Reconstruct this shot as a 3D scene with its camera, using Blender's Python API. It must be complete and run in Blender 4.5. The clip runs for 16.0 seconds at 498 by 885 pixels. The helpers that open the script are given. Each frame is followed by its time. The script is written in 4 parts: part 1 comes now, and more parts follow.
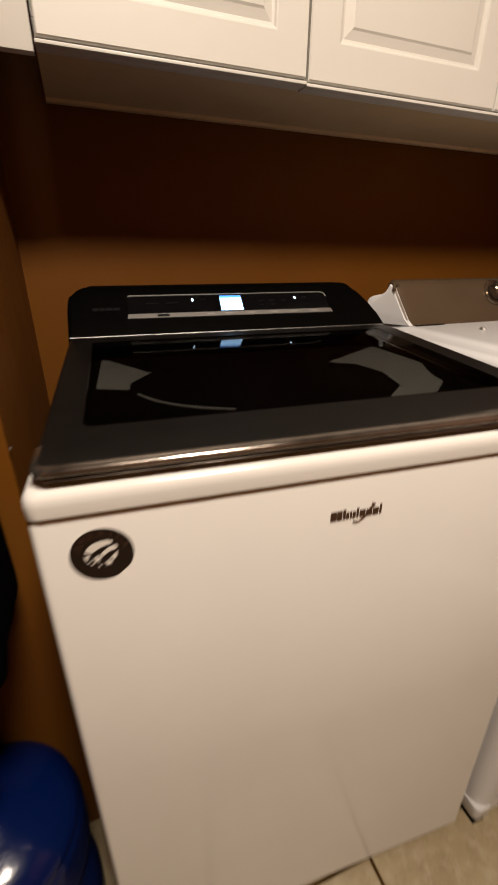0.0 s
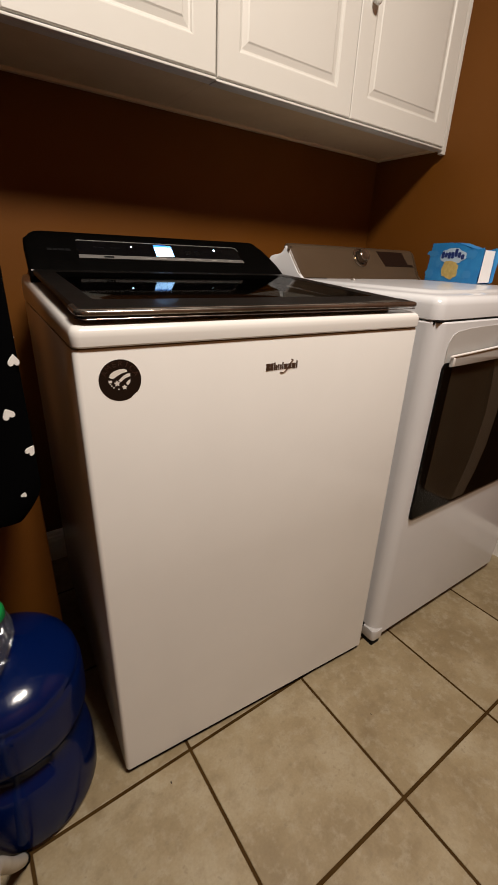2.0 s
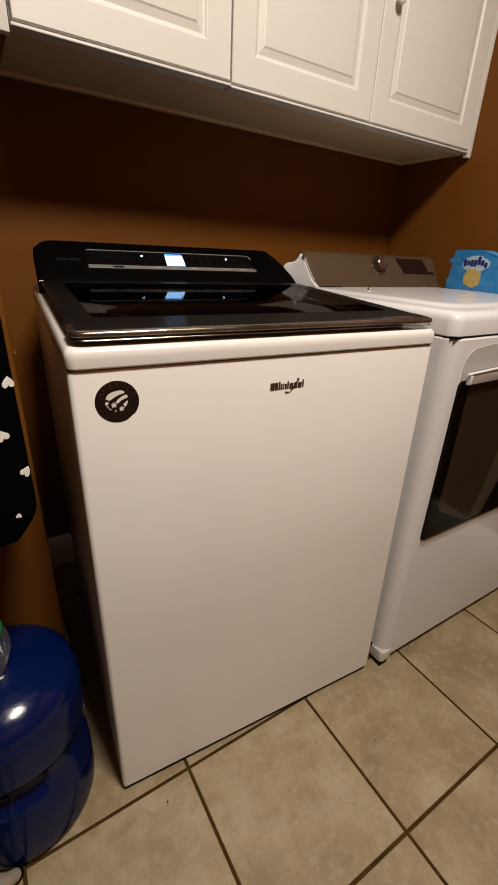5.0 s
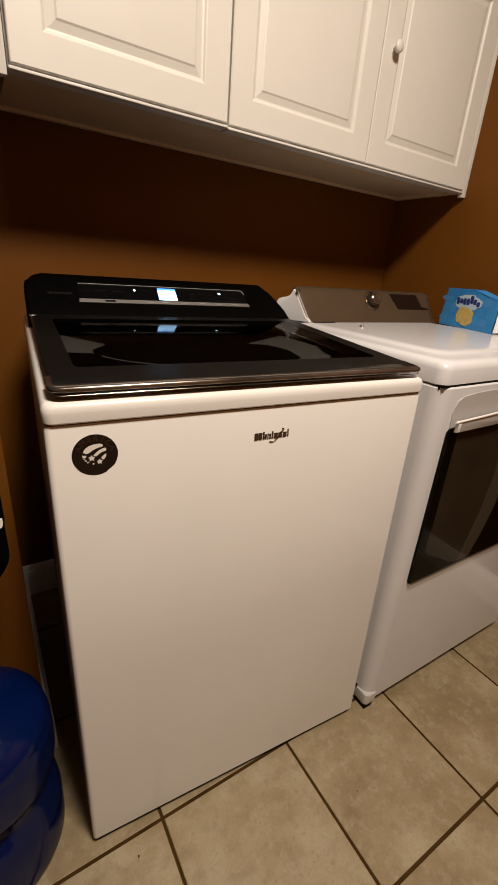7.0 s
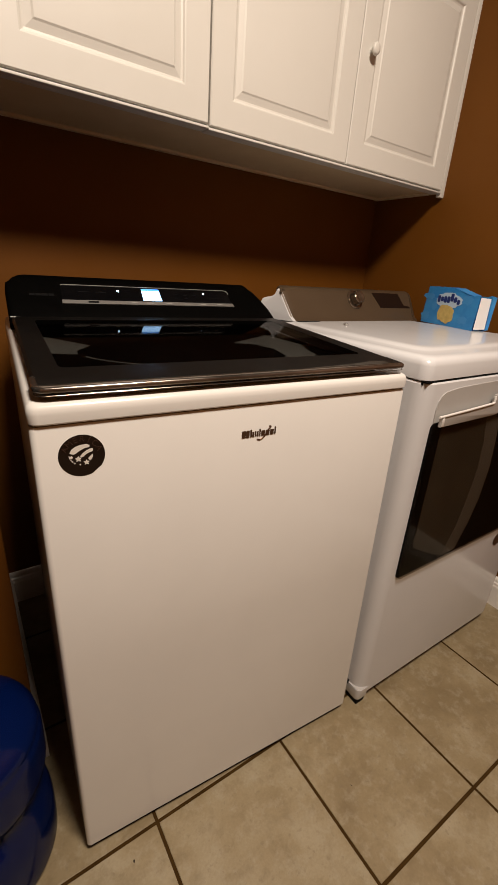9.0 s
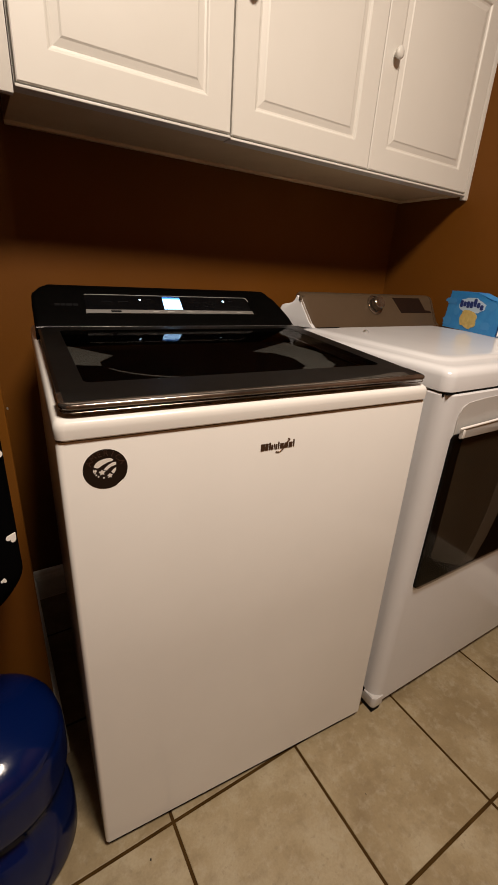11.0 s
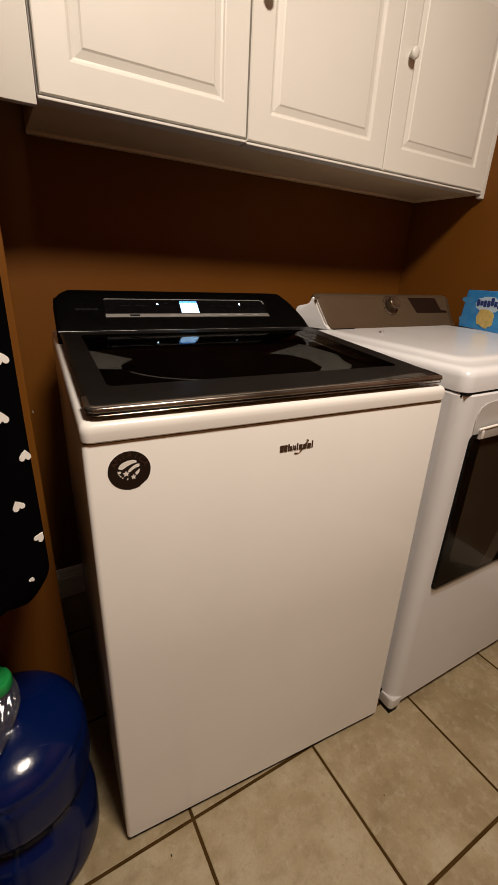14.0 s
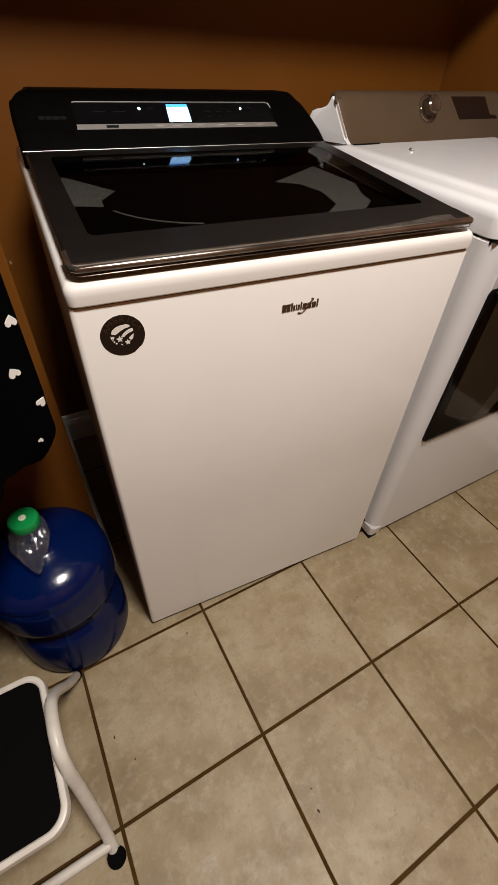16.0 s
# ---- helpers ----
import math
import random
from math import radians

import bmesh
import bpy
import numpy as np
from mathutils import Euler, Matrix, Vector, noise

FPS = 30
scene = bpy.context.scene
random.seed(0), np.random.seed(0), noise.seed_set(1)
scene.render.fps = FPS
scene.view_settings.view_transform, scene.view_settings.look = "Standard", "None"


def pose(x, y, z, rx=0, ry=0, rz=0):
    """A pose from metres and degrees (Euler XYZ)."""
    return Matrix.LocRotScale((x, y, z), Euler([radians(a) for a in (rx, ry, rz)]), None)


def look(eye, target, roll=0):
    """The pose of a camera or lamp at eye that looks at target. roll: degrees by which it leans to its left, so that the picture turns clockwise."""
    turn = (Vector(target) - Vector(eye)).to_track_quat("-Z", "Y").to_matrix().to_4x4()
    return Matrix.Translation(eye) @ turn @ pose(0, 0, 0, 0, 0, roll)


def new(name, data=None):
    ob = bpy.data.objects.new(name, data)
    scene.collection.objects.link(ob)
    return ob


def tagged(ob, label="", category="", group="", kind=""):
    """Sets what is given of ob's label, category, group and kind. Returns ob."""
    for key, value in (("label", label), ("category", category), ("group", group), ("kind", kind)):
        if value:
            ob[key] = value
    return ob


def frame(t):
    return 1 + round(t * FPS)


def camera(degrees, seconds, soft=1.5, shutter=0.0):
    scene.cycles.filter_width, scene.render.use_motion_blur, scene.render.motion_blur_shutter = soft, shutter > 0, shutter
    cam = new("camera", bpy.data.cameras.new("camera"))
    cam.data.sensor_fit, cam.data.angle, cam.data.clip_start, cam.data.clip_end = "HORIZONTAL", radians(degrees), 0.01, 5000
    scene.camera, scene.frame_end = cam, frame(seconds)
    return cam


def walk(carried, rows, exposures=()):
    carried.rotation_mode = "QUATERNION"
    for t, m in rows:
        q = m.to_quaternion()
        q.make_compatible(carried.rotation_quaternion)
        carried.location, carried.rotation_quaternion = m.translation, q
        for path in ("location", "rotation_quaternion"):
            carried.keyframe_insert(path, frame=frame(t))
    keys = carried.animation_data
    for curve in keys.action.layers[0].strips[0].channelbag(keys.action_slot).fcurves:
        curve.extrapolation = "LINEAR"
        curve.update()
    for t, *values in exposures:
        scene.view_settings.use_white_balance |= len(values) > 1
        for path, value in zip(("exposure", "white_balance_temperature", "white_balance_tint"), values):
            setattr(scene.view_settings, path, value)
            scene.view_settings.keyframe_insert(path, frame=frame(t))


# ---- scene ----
cam = camera(61.0, 16.0, 1.5, 0.5)
PATH = [
    (0, (0.078, -0.361, 1.154), (0.721, 1.347, 0.336), 0.2),
    (0.5, (-0.052, -0.473, 1.138), (0.741, 1.153, 0.285), 1.1),
    (1, (-0.097, -0.549, 1.116), (0.923, 1.001, 0.371), 2.6),
    (1.5, (-0.122, -0.569, 1.083), (1.011, 0.891, 0.317), 4.0),
    (2, (-0.128, -0.585, 1.049), (0.935, 0.908, 0.249), 2.3),
    (2.5, (-0.136, -0.585, 1.051), (0.901, 0.922, 0.243), 1.9),
    (3, (-0.137, -0.587, 1.049), (0.875, 0.933, 0.232), 1.6),
    (3.5, (-0.127, -0.585, 1.052), (0.878, 0.936, 0.229), 1.6),
    (4, (-0.115, -0.583, 1.049), (0.886, 0.935, 0.217), 1.8),
    (6.5, (-0.055, -0.551, 1.131), (0.932, 1.011, 0.365), 3.9),
    (7, (-0.051, -0.551, 1.132), (0.96, 1.0, 0.375), 4.3),
    (7.5, (-0.025, -0.549, 1.142), (1.057, 0.966, 0.412), 4.1),
    (8, (-0.025, -0.546, 1.157), (1.061, 0.975, 0.447), 4.0),
    (8.5, (-0.039, -0.55, 1.155), (1.046, 0.976, 0.452), 4.1),
    (9, (-0.054, -0.554, 1.127), (1.01, 0.966, 0.381), 3.8),
    (11.5, (-0.057, -0.549, 1.156), (0.931, 1.015, 0.397), 3.6),
    (12, (-0.055, -0.552, 1.15), (0.928, 1.015, 0.39), 3.5),
    (12.5, (-0.058, -0.552, 1.148), (0.914, 1.02, 0.384), 3.1),
    (13, (-0.066, -0.549, 1.148), (0.884, 1.036, 0.383), 2.6),
    (13.5, (-0.07, -0.548, 1.154), (0.875, 1.043, 0.395), 2.5),
    (14, (-0.072, -0.55, 1.157), (0.875, 1.039, 0.397), 2.6),
    (14.5, (-0.064, -0.551, 1.168), (0.861, 0.987, 0.286), 2.5),
    (15, (-0.057, -0.543, 1.184), (0.84, 0.896, 0.125), 2.8),
    (15.5, (-0.053, -0.53, 1.188), (0.732, 0.735, -0.147), 3.0),
    (16, (-0.053, -0.526, 1.188), (0.702, 0.696, -0.203), 3.7),
]
EXPOSURES = [(0, -0.06, 6850, 10), (0.5, -0.04, 6330, 9), (4.2, -0.05, 6270, 8.5), (6.3, -0.10, 6760, 10), (7.2, -0.09, 6760, 10), (8.0, -0.05, 6780, 11), (8.5, -0.15, 6780, 11), (9.2, -0.14, 6780, 11), (14.3, -0.15, 6760, 10), (15.2, 0.0, 6180, 9), (16, 0.05, 6080, 9)]
walk(cam, [(t, look(eye, target, roll)) for t, eye, target, roll in PATH], EXPOSURES)

# ---- light ----
world = bpy.data.worlds.new("world")
world.use_nodes = True
world.node_tree.nodes["Background"].inputs[0].default_value = (0, 0, 0, 1)
world.node_tree.nodes["Background"].inputs[1].default_value = 0.0
scene.world = world

# one round ceiling lamp, above and behind the viewer
LAMP = (0.30, -0.840, 2.70)
bulb = bpy.data.lights.new("ceiling_lamp", "AREA")
bulb.shape, bulb.size = "DISK", 0.46
bulb.energy, bulb.color = 80.0, (1.0, 0.872, 0.748)
new("ceiling_lamp", bulb).matrix_basis = pose(*LAMP)


# ---- materials ----
class Mat:
    """A node material with short calls for what is used here."""

    def __init__(self, name, colour=(0.8, 0.8, 0.8), rough=0.5, metal=0.0, **more):
        self.m = bpy.data.materials.new(name)
        self.m.use_nodes = True
        self.t = self.m.node_tree
        self.b = self.t.nodes["Principled BSDF"]
        self.put("Base Color", (*colour, 1))
        self.put("Roughness", rough)
        self.put("Metallic", metal)
        for key, value in more.items():
            self.put(key.replace("_", " "), value)

    def put(self, key, value):
        self.b.inputs[key].default_value = value

    def node(self, kind, **values):
        n = self.t.nodes.new(kind)
        for key, value in values.items():
            n.inputs[key.replace("_", " ")].default_value = value
        return n

    def join(self, a, out, b, inp):
        self.t.links.new(a.outputs[out], b.inputs[inp])

    def coords(self, which="Object"):
        if not hasattr(self, "tc"):
            self.tc = self.t.nodes.new("ShaderNodeTexCoord")
        return self.tc

    def noise(self, scale, detail=4.0, rough=0.6, which="Object"):
        n = self.node("ShaderNodeTexNoise", Scale=scale, Detail=detail, Roughness=rough)
        self.join(self.coords(), which, n, "Vector")
        return n

    def ramp(self, src, out, stops):
        r = self.t.nodes.new("ShaderNodeValToRGB")
        el = r.color_ramp.elements
        while len(el) < len(stops):
            el.new(0.5)
        for e, (pos, col) in zip(el, stops):
            e.position, e.color = pos, (*col, 1)
        self.join(src, out, r, "Fac")
        return r

    def mix(self, fac, a, b, mode="MIX"):
        """fac, a, b: (node, output) or a value; a colour mix."""
        n = self.t.nodes.new("ShaderNodeMix")
        n.data_type, n.blend_type = "RGBA", mode
        for i, v in ((0, fac), (6, a), (7, b)):
            if isinstance(v, tuple) and len(v) == 2:
                self.t.links.new(v[0].outputs[v[1]], n.inputs[i])
            else:
                n.inputs[i].default_value = v if i == 0 else (*v, 1)
        return n

    def colour(self, n, out=2):
        self.t.links.new(n.outputs[out], self.b.inputs["Base Color"])
        return self

    def vary(self, scale, a, b, detail=5.0, low=0.3, high=0.7):
        n = self.noise(scale, detail)
        r = self.ramp(n, "Fac", [(low, a), (high, b)])
        self.colour(r, 0)
        return r

    def roughen(self, scale, low, high):
        n = self.noise(scale, 5.0)
        m = self.t.nodes.new("ShaderNodeMapRange")
        m.inputs["From Min"].default_value, m.inputs["From Max"].default_value = 0.3, 0.7
        m.inputs["To Min"].default_value, m.inputs["To Max"].default_value = low, high
        self.join(n, "Fac", m, "Value")
        self.join(m, "Result", self.b, "Roughness")
        return self

    def bump(self, scale, strength, distance=0.002, detail=4.0):
        n = self.noise(scale, detail)
        b = self.node("ShaderNodeBump", Strength=strength, Distance=distance)
        self.join(n, "Fac", b, "Height")
        self.join(b, "Normal", self.b, "Normal")
        return self


def enamel(name, a, b, rough=0.3):
    m = Mat(name, a, rough)
    m.vary(3.0, a, b)
    m.roughen(5.0, rough * 0.95, rough * 1.1)
    return m.m


WHITE = enamel("white_enamel", (0.678, 0.669, 0.646), (0.642, 0.633, 0.610), 0.19)
DRYER_WHITE = enamel("dryer_enamel", (0.605, 0.612, 0.63), (0.575, 0.583, 0.597), 0.19)
_m = Mat("cabinet_foil", (0.80, 0.77, 0.73), 0.42)
_m.vary(2.5, (0.668, 0.658, 0.616), (0.638, 0.627, 0.583))
_m.roughen(30.0, 0.36, 0.5)
_m.bump(260.0, 0.05, 0.0008)
FOIL = _m.m
_m = Mat("cabinet_board", (0.5, 0.46, 0.4), 0.6)
_m.vary(6.0, (0.70, 0.56, 0.36), (0.62, 0.48, 0.29))
_m.bump(120.0, 0.08, 0.001)
BOARD = _m.m
_m = Mat("brown_wall_paint", (0.18, 0.07, 0.013), 0.6, Specular_IOR_Level=0.2)
_m.vary(1.7, (0.143, 0.0505, 0.0048), (0.123, 0.0430, 0.0040), 6.0)
_m.roughen(9.0, 0.5, 0.66)
_m.bump(170.0, 0.22, 0.0015, 3.0)
PAINT = _m.m
# dark tan chosen so the unseen ceiling bounces little light
_m = Mat("ceiling_paint", (0.26, 0.21, 0.15), 0.85)
_m.vary(2.0, (0.22, 0.17, 0.12), (0.18, 0.14, 0.10))
_m.bump(140.0, 0.3, 0.002)
CEILING = _m.m
_m = Mat("white_trim_paint", (0.78, 0.76, 0.72), 0.4)
_m.vary(8.0, (0.79, 0.77, 0.73), (0.72, 0.69, 0.64))
_m.bump(90.0, 0.08, 0.001)
TRIM = _m.m

# ceramic floor tile: cloudy beige with darker blotches, every piece a little different
_m = Mat("ceramic_tile", (0.42, 0.34, 0.24), 0.38)
_info = _m.t.nodes.new("ShaderNodeObjectInfo")
_shift = _m.node("ShaderNodeVectorMath")
_shift.operation = "MULTIPLY_ADD"
_m.join(_m.coords(), "Object", _shift, 0)
_shift.inputs[1].default_value = (1, 1, 1)
_comb = _m.t.nodes.new("ShaderNodeCombineXYZ")
_scale = _m.t.nodes.new("ShaderNodeMath")
_scale.operation = "MULTIPLY"
_scale.inputs[1].default_value = 37.0
_m.join(_info, "Random", _scale, 0)
for _i in range(3):
    _m.join(_scale, 0, _comb, _i)
_m.join(_comb, 0, _shift, 2)


def _tile_noise(scale, detail, rough):
    n = _m.node("ShaderNodeTexNoise", Scale=scale, Detail=detail, Roughness=rough)
    _m.join(_shift, 0, n, "Vector")
    return n


_cloud = _m.ramp(_tile_noise(7.0, 3.0, 0.5), "Fac", [(0.30, (0.186, 0.140, 0.076)), (0.45, (0.227, 0.175, 0.099)), (0.56, (0.257, 0.204, 0.121)), (0.72, (0.306, 0.257, 0.170))])
_blot = _m.ramp(_tile_noise(27.0, 4.0, 0.6), "Fac", [(0.50, (0, 0, 0)), (0.70, (0.42, 0.42, 0.42))])
_pale = _m.ramp(_tile_noise(38.0, 4.0, 0.6), "Fac", [(0.50, (0, 0, 0)), (0.70, (0.6, 0.6, 0.6))])
_speck = _m.ramp(_tile_noise(85.0, 3.0, 0.55), "Fac", [(0.60, (0, 0, 0)), (0.72, (0.55, 0.55, 0.55))])
_fine = _m.ramp(_tile_noise(170.0, 3.0, 0.6), "Fac", [(0.35, (0.91, 0.90, 0.88)), (0.65, (1, 1, 1))])
_mixed = _m.mix((_blot, 0), (_cloud, 0), (0.155, 0.112, 0.060))
_hazy = _m.mix((_pale, 0), (_mixed, 2), (0.314, 0.271, 0.189))
_flecked = _m.mix((_speck, 0), (_hazy, 2), (0.165, 0.125, 0.075))
_toned = _m.mix(1.0, (_flecked, 2), (_fine, 0), "MULTIPLY")
_m.colour(_toned)
_tb = _m.node("ShaderNodeBump", Strength=0.18, Distance=0.0015)
_m.join(_tile_noise(30.0, 5.0, 0.6), "Fac", _tb, "Height")
_m.join(_tb, "Normal", _m.b, "Normal")
_m.roughen(18.0, 0.44, 0.60)
_m.put("Specular IOR Level", 0.38)
TILE = _m.m
_m = Mat("brown_grout", (0.05, 0.03, 0.01), 0.95, Specular_IOR_Level=0.0)
_m.vary(14.0, (0.056, 0.031, 0.010), (0.034, 0.018, 0.006))
_m.bump(300.0, 0.5, 0.002)
GROUT = _m.m

_m = Mat("black_gloss_panel", (0.002, 0.002, 0.0025), 0.2, Specular_IOR_Level=0.2)
_m.roughen(20.0, 0.16, 0.26)
BLACK_GLOSS = _m.m
_m = Mat("dark_console_plastic", (0.0012, 0.0011, 0.0010), 0.45, Specular_IOR_Level=0.03)
_m.roughen(40.0, 0.38, 0.5)
_m.bump(900.0, 0.1, 0.0004)
CONSOLE = _m.m
_m = Mat("charcoal_lid_coating", (0.008, 0.007, 0.0065), 0.3, 0.0, Specular_IOR_Level=0.20)
_m.vary(30.0, (0.0055, 0.0048, 0.0042), (0.0035, 0.003, 0.0027))
_m.roughen(5.0, 0.32, 0.44)
LID = _m.m
_m = Mat("worn_metal_lip", (0.4, 0.36, 0.32), 0.25, 0.9)
_m.vary(9.0, (0.34, 0.30, 0.265), (0.15, 0.125, 0.105), 6.0)
_m.roughen(16.0, 0.10, 0.26)
LIP = _m.m
# pale mottled colour that paints a reflection near the lid's front edge
_m = Mat("painted_lid_reflection", (0.05, 0.045, 0.04), 0.35, 0.3)
_m.vary(45.0, (0.085, 0.076, 0.066), (0.020, 0.017, 0.014), 6.0)
LID_GLEAM = _m.m
_m = Mat("brushed_silver", (0.62, 0.61, 0.59), 0.36, 0.9)
_m.roughen(14.0, 0.33, 0.42)
SILVER = _m.m
KEY_BAR = Mat("satin_key_bar", (0.40, 0.39, 0.375), 0.38, 0.9).m
_m = Mat("grey_deck_plastic", (0.42, 0.42, 0.40), 0.5)
_m.vary(12.0, (0.37, 0.37, 0.355), (0.32, 0.32, 0.305))
DECK = _m.m
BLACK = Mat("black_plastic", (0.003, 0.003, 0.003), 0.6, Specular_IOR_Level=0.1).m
_m = Mat("black_rubber", (0.002, 0.002, 0.002), 0.85, Specular_IOR_Level=0.04)
_m.bump(500.0, 0.3, 0.001)
RUBBER = _m.m
SEAM = Mat("brown_seam_sealant", (0.12, 0.075, 0.045), 0.6, Specular_IOR_Level=0.1).m
GASKET = Mat("brown_lid_seal", (0.085, 0.055, 0.042), 0.35, Specular_IOR_Level=0.4).m
_m = Mat("bronze_console_film", (0.11, 0.08, 0.055), 0.30, 0.3)
_m.vary(4.0, (0.101, 0.070, 0.044), (0.083, 0.057, 0.035))
_m.roughen(5.0, 0.28, 0.34)
BRONZE = _m.m
TRIM_GREY = Mat("grey_edge_trim", (0.30, 0.27, 0.235), 0.30, 0.4).m
DARK_WINDOW = Mat("dark_display_window", (0.012, 0.006, 0.004), 0.3, Specular_IOR_Level=0.2).m
_m = Mat("brown_door_inlay", (0.09, 0.078, 0.06), 0.5)
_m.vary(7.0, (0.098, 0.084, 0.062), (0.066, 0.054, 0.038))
PANE_BROWN = _m.m
PANE_BAND = Mat("paler_door_inlay", (0.19, 0.17, 0.145), 0.5).m
GRIP = Mat("silver_grip_plastic", (0.46, 0.45, 0.43), 0.30, 0.3).m
GRIP_RIM_GLINT = Mat("bright_grip_rim_and_glint", (0.80, 0.79, 0.77), 0.30, 0.2).m
_m = Mat("glossy_dial", (0.20, 0.155, 0.115), 0.10, 0.85)
_m.roughen(50.0, 0.07, 0.14)
DIAL = _m.m
# grey that paints the grip scoop's shading; also key marks and foot seam
_m = Mat("grey_recess_shade_and_marks", (0.44, 0.43, 0.415), 0.35, 0.1)
_m.roughen(40.0, 0.3, 0.45)
RECESS = _m.m


def glass(name, tint, gloss=0.06, body=None, share=0.0, mirror=0.96, base=0.04, ripple=0.0):
    """A tinted pane or thin wall: light goes straight through it, and its face mirrors; share of it is cloudy with the body colour."""
    m = bpy.data.materials.new(name)
    m.use_nodes = True
    t = m.node_tree
    t.nodes.remove(t.nodes["Principled BSDF"])
    clear = t.nodes.new("ShaderNodeBsdfTransparent")
    clear.inputs[0].default_value = (*tint, 1)
    shine = t.nodes.new("ShaderNodeBsdfGlossy")
    shine.inputs["Roughness"].default_value = gloss
    if ripple:
        wave = t.nodes.new("ShaderNodeTexNoise")
        wave.inputs["Scale"].default_value = 38.0
        wave.inputs["Detail"].default_value = 3.0
        place = t.nodes.new("ShaderNodeTexCoord")
        t.links.new(place.outputs["Object"], wave.inputs["Vector"])
        relief = t.nodes.new("ShaderNodeBump")
        relief.inputs["Strength"].default_value = ripple
        relief.inputs["Distance"].default_value = 0.004
        t.links.new(wave.outputs[0], relief.inputs["Height"])
        t.links.new(relief.outputs[0], shine.inputs["Normal"])
    side = t.nodes.new("ShaderNodeLayerWeight")
    side.inputs[0].default_value = 0.5
    fifth = t.nodes.new("ShaderNodeMath")
    fifth.operation = "POWER"
    fifth.inputs[1].default_value = 5.0
    t.links.new(side.outputs["Facing"], fifth.inputs[0])
    fres = t.nodes.new("ShaderNodeMath")
    fres.operation = "MULTIPLY_ADD"
    fres.inputs[1].default_value, fres.inputs[2].default_value = mirror, base
    t.links.new(fifth.outputs[0], fres.inputs[0])
    both = t.nodes.new("ShaderNodeMixShader")
    t.links.new(fres.outputs[0], both.inputs[0])
    under = clear
    if body:
        cloud = t.nodes.new("ShaderNodeBsdfDiffuse")
        cloud.inputs[0].default_value = (*body, 1)
        under = t.nodes.new("ShaderNodeMixShader")
        under.inputs[0].default_value = share
        t.links.new(clear.outputs[0], under.inputs[1])
        t.links.new(cloud.outputs[0], under.inputs[2])
    t.links.new(under.outputs[0], both.inputs[1])
    t.links.new(shine.outputs[0], both.inputs[2])
    t.links.new(both.outputs[0], t.nodes["Material Output"].inputs[0])
    return m


LID_GLASS = glass("tinted_lid_glass", (0.60, 0.60, 0.59), 0.04, mirror=0.28, base=0.03)
DOOR_GLASS = glass("smoked_door_glass", (0.72, 0.70, 0.67), 0.05, mirror=0.09, base=0.016)
FILM = glass("clear_plastic_film", (0.86, 0.87, 0.88), 0.09, (0.50, 0.51, 0.53), 0.035, mirror=0.7, base=0.07)


def glowing(name, colour, strength):
    m = Mat(name, colour, 0.3)
    m.put("Emission Color", (*colour, 1))
    m.put("Emission Strength", strength)
    return m.m


SCREEN = glowing("lit_screen", (0.34, 0.62, 1.0), 4.0)
SCREEN_BAR = glowing("lit_screen_header", (0.06, 0.27, 0.95), 1.8)
LED = glowing("lit_key", (0.5, 0.75, 1.0), 12.0)

BOTTLE = glass("blue_polycarbonate", (0.013, 0.033, 0.17), 0.15, (0.0012, 0.0125, 0.100), 0.46, mirror=0.50, base=0.042, ripple=0.14)
_m = Mat("green_cap_plastic", (0.01, 0.22, 0.05), 0.32)
_m.vary(40.0, (0.01, 0.235, 0.055), (0.008, 0.19, 0.045))
GREEN = _m.m
CAP_DOT = Mat("cap_sticker", (0.55, 0.62, 0.45), 0.5).m
_m = Mat("white_powder_coat", (0.58, 0.56, 0.52), 0.4)
_m.vary(25.0, (0.55, 0.53, 0.49), (0.45, 0.425, 0.38))
_m.bump(300.0, 0.1, 0.0008)
TUBE = _m.m
_m = Mat("black_cloth", (0.0012, 0.0012, 0.0014), 0.95, Specular_IOR_Level=0.02)
_m.bump(700.0, 0.5, 0.0015)
CLOTH = _m.m
_m = Mat("white_heart_print", (0.70, 0.69, 0.67), 0.9)
_m.bump(500.0, 0.4, 0.001)
HEART = _m.m
_m = Mat("blue_carton", (0.03, 0.28, 0.62), 0.35)
_m.vary(18.0, (0.016, 0.19, 0.54), (0.04, 0.29, 0.64))
CARTON = _m.m
CARTON_WHITE = Mat("white_carton", (0.8, 0.8, 0.8), 0.5).m
CARTON_NAVY = Mat("navy_print", (0.012, 0.03, 0.16), 0.4).m
_m = Mat("yellow_print", (0.6, 0.45, 0.16), 0.45)
_m.vary(60.0, (0.66, 0.50, 0.18), (0.50, 0.36, 0.11))
CARTON_YELLOW = _m.m
CARTON_HAZE = Mat("hazy_white_print", (0.48, 0.62, 0.76), 0.45).m
CARTON_SKY = Mat("sky_print", (0.05, 0.27, 0.61), 0.4).m
_m = Mat("black_sticker_vinyl", (0.012, 0.007, 0.005), 0.3, 0.0, Specular_IOR_Level=0.3)
VINYL = _m.m
LETTER = Mat("embossed_letter", (0.034, 0.015, 0.009), 0.4).m
FLAG = Mat("sticker_silver", (0.66, 0.64, 0.6), 0.35).m
LOGO = Mat("bronze_badge", (0.085, 0.046, 0.026), 0.35, 0.5).m
KEY_PRINT = Mat("grey_key_print", (0.0055, 0.0055, 0.006), 0.5, Specular_IOR_Level=0.08).m
DROPLET = Mat("shiny_droplet", (0.85, 0.86, 0.87), 0.30, 1.0).m
CRUMB = Mat("crumb", (0.03, 0.02, 0.012), 0.9).m


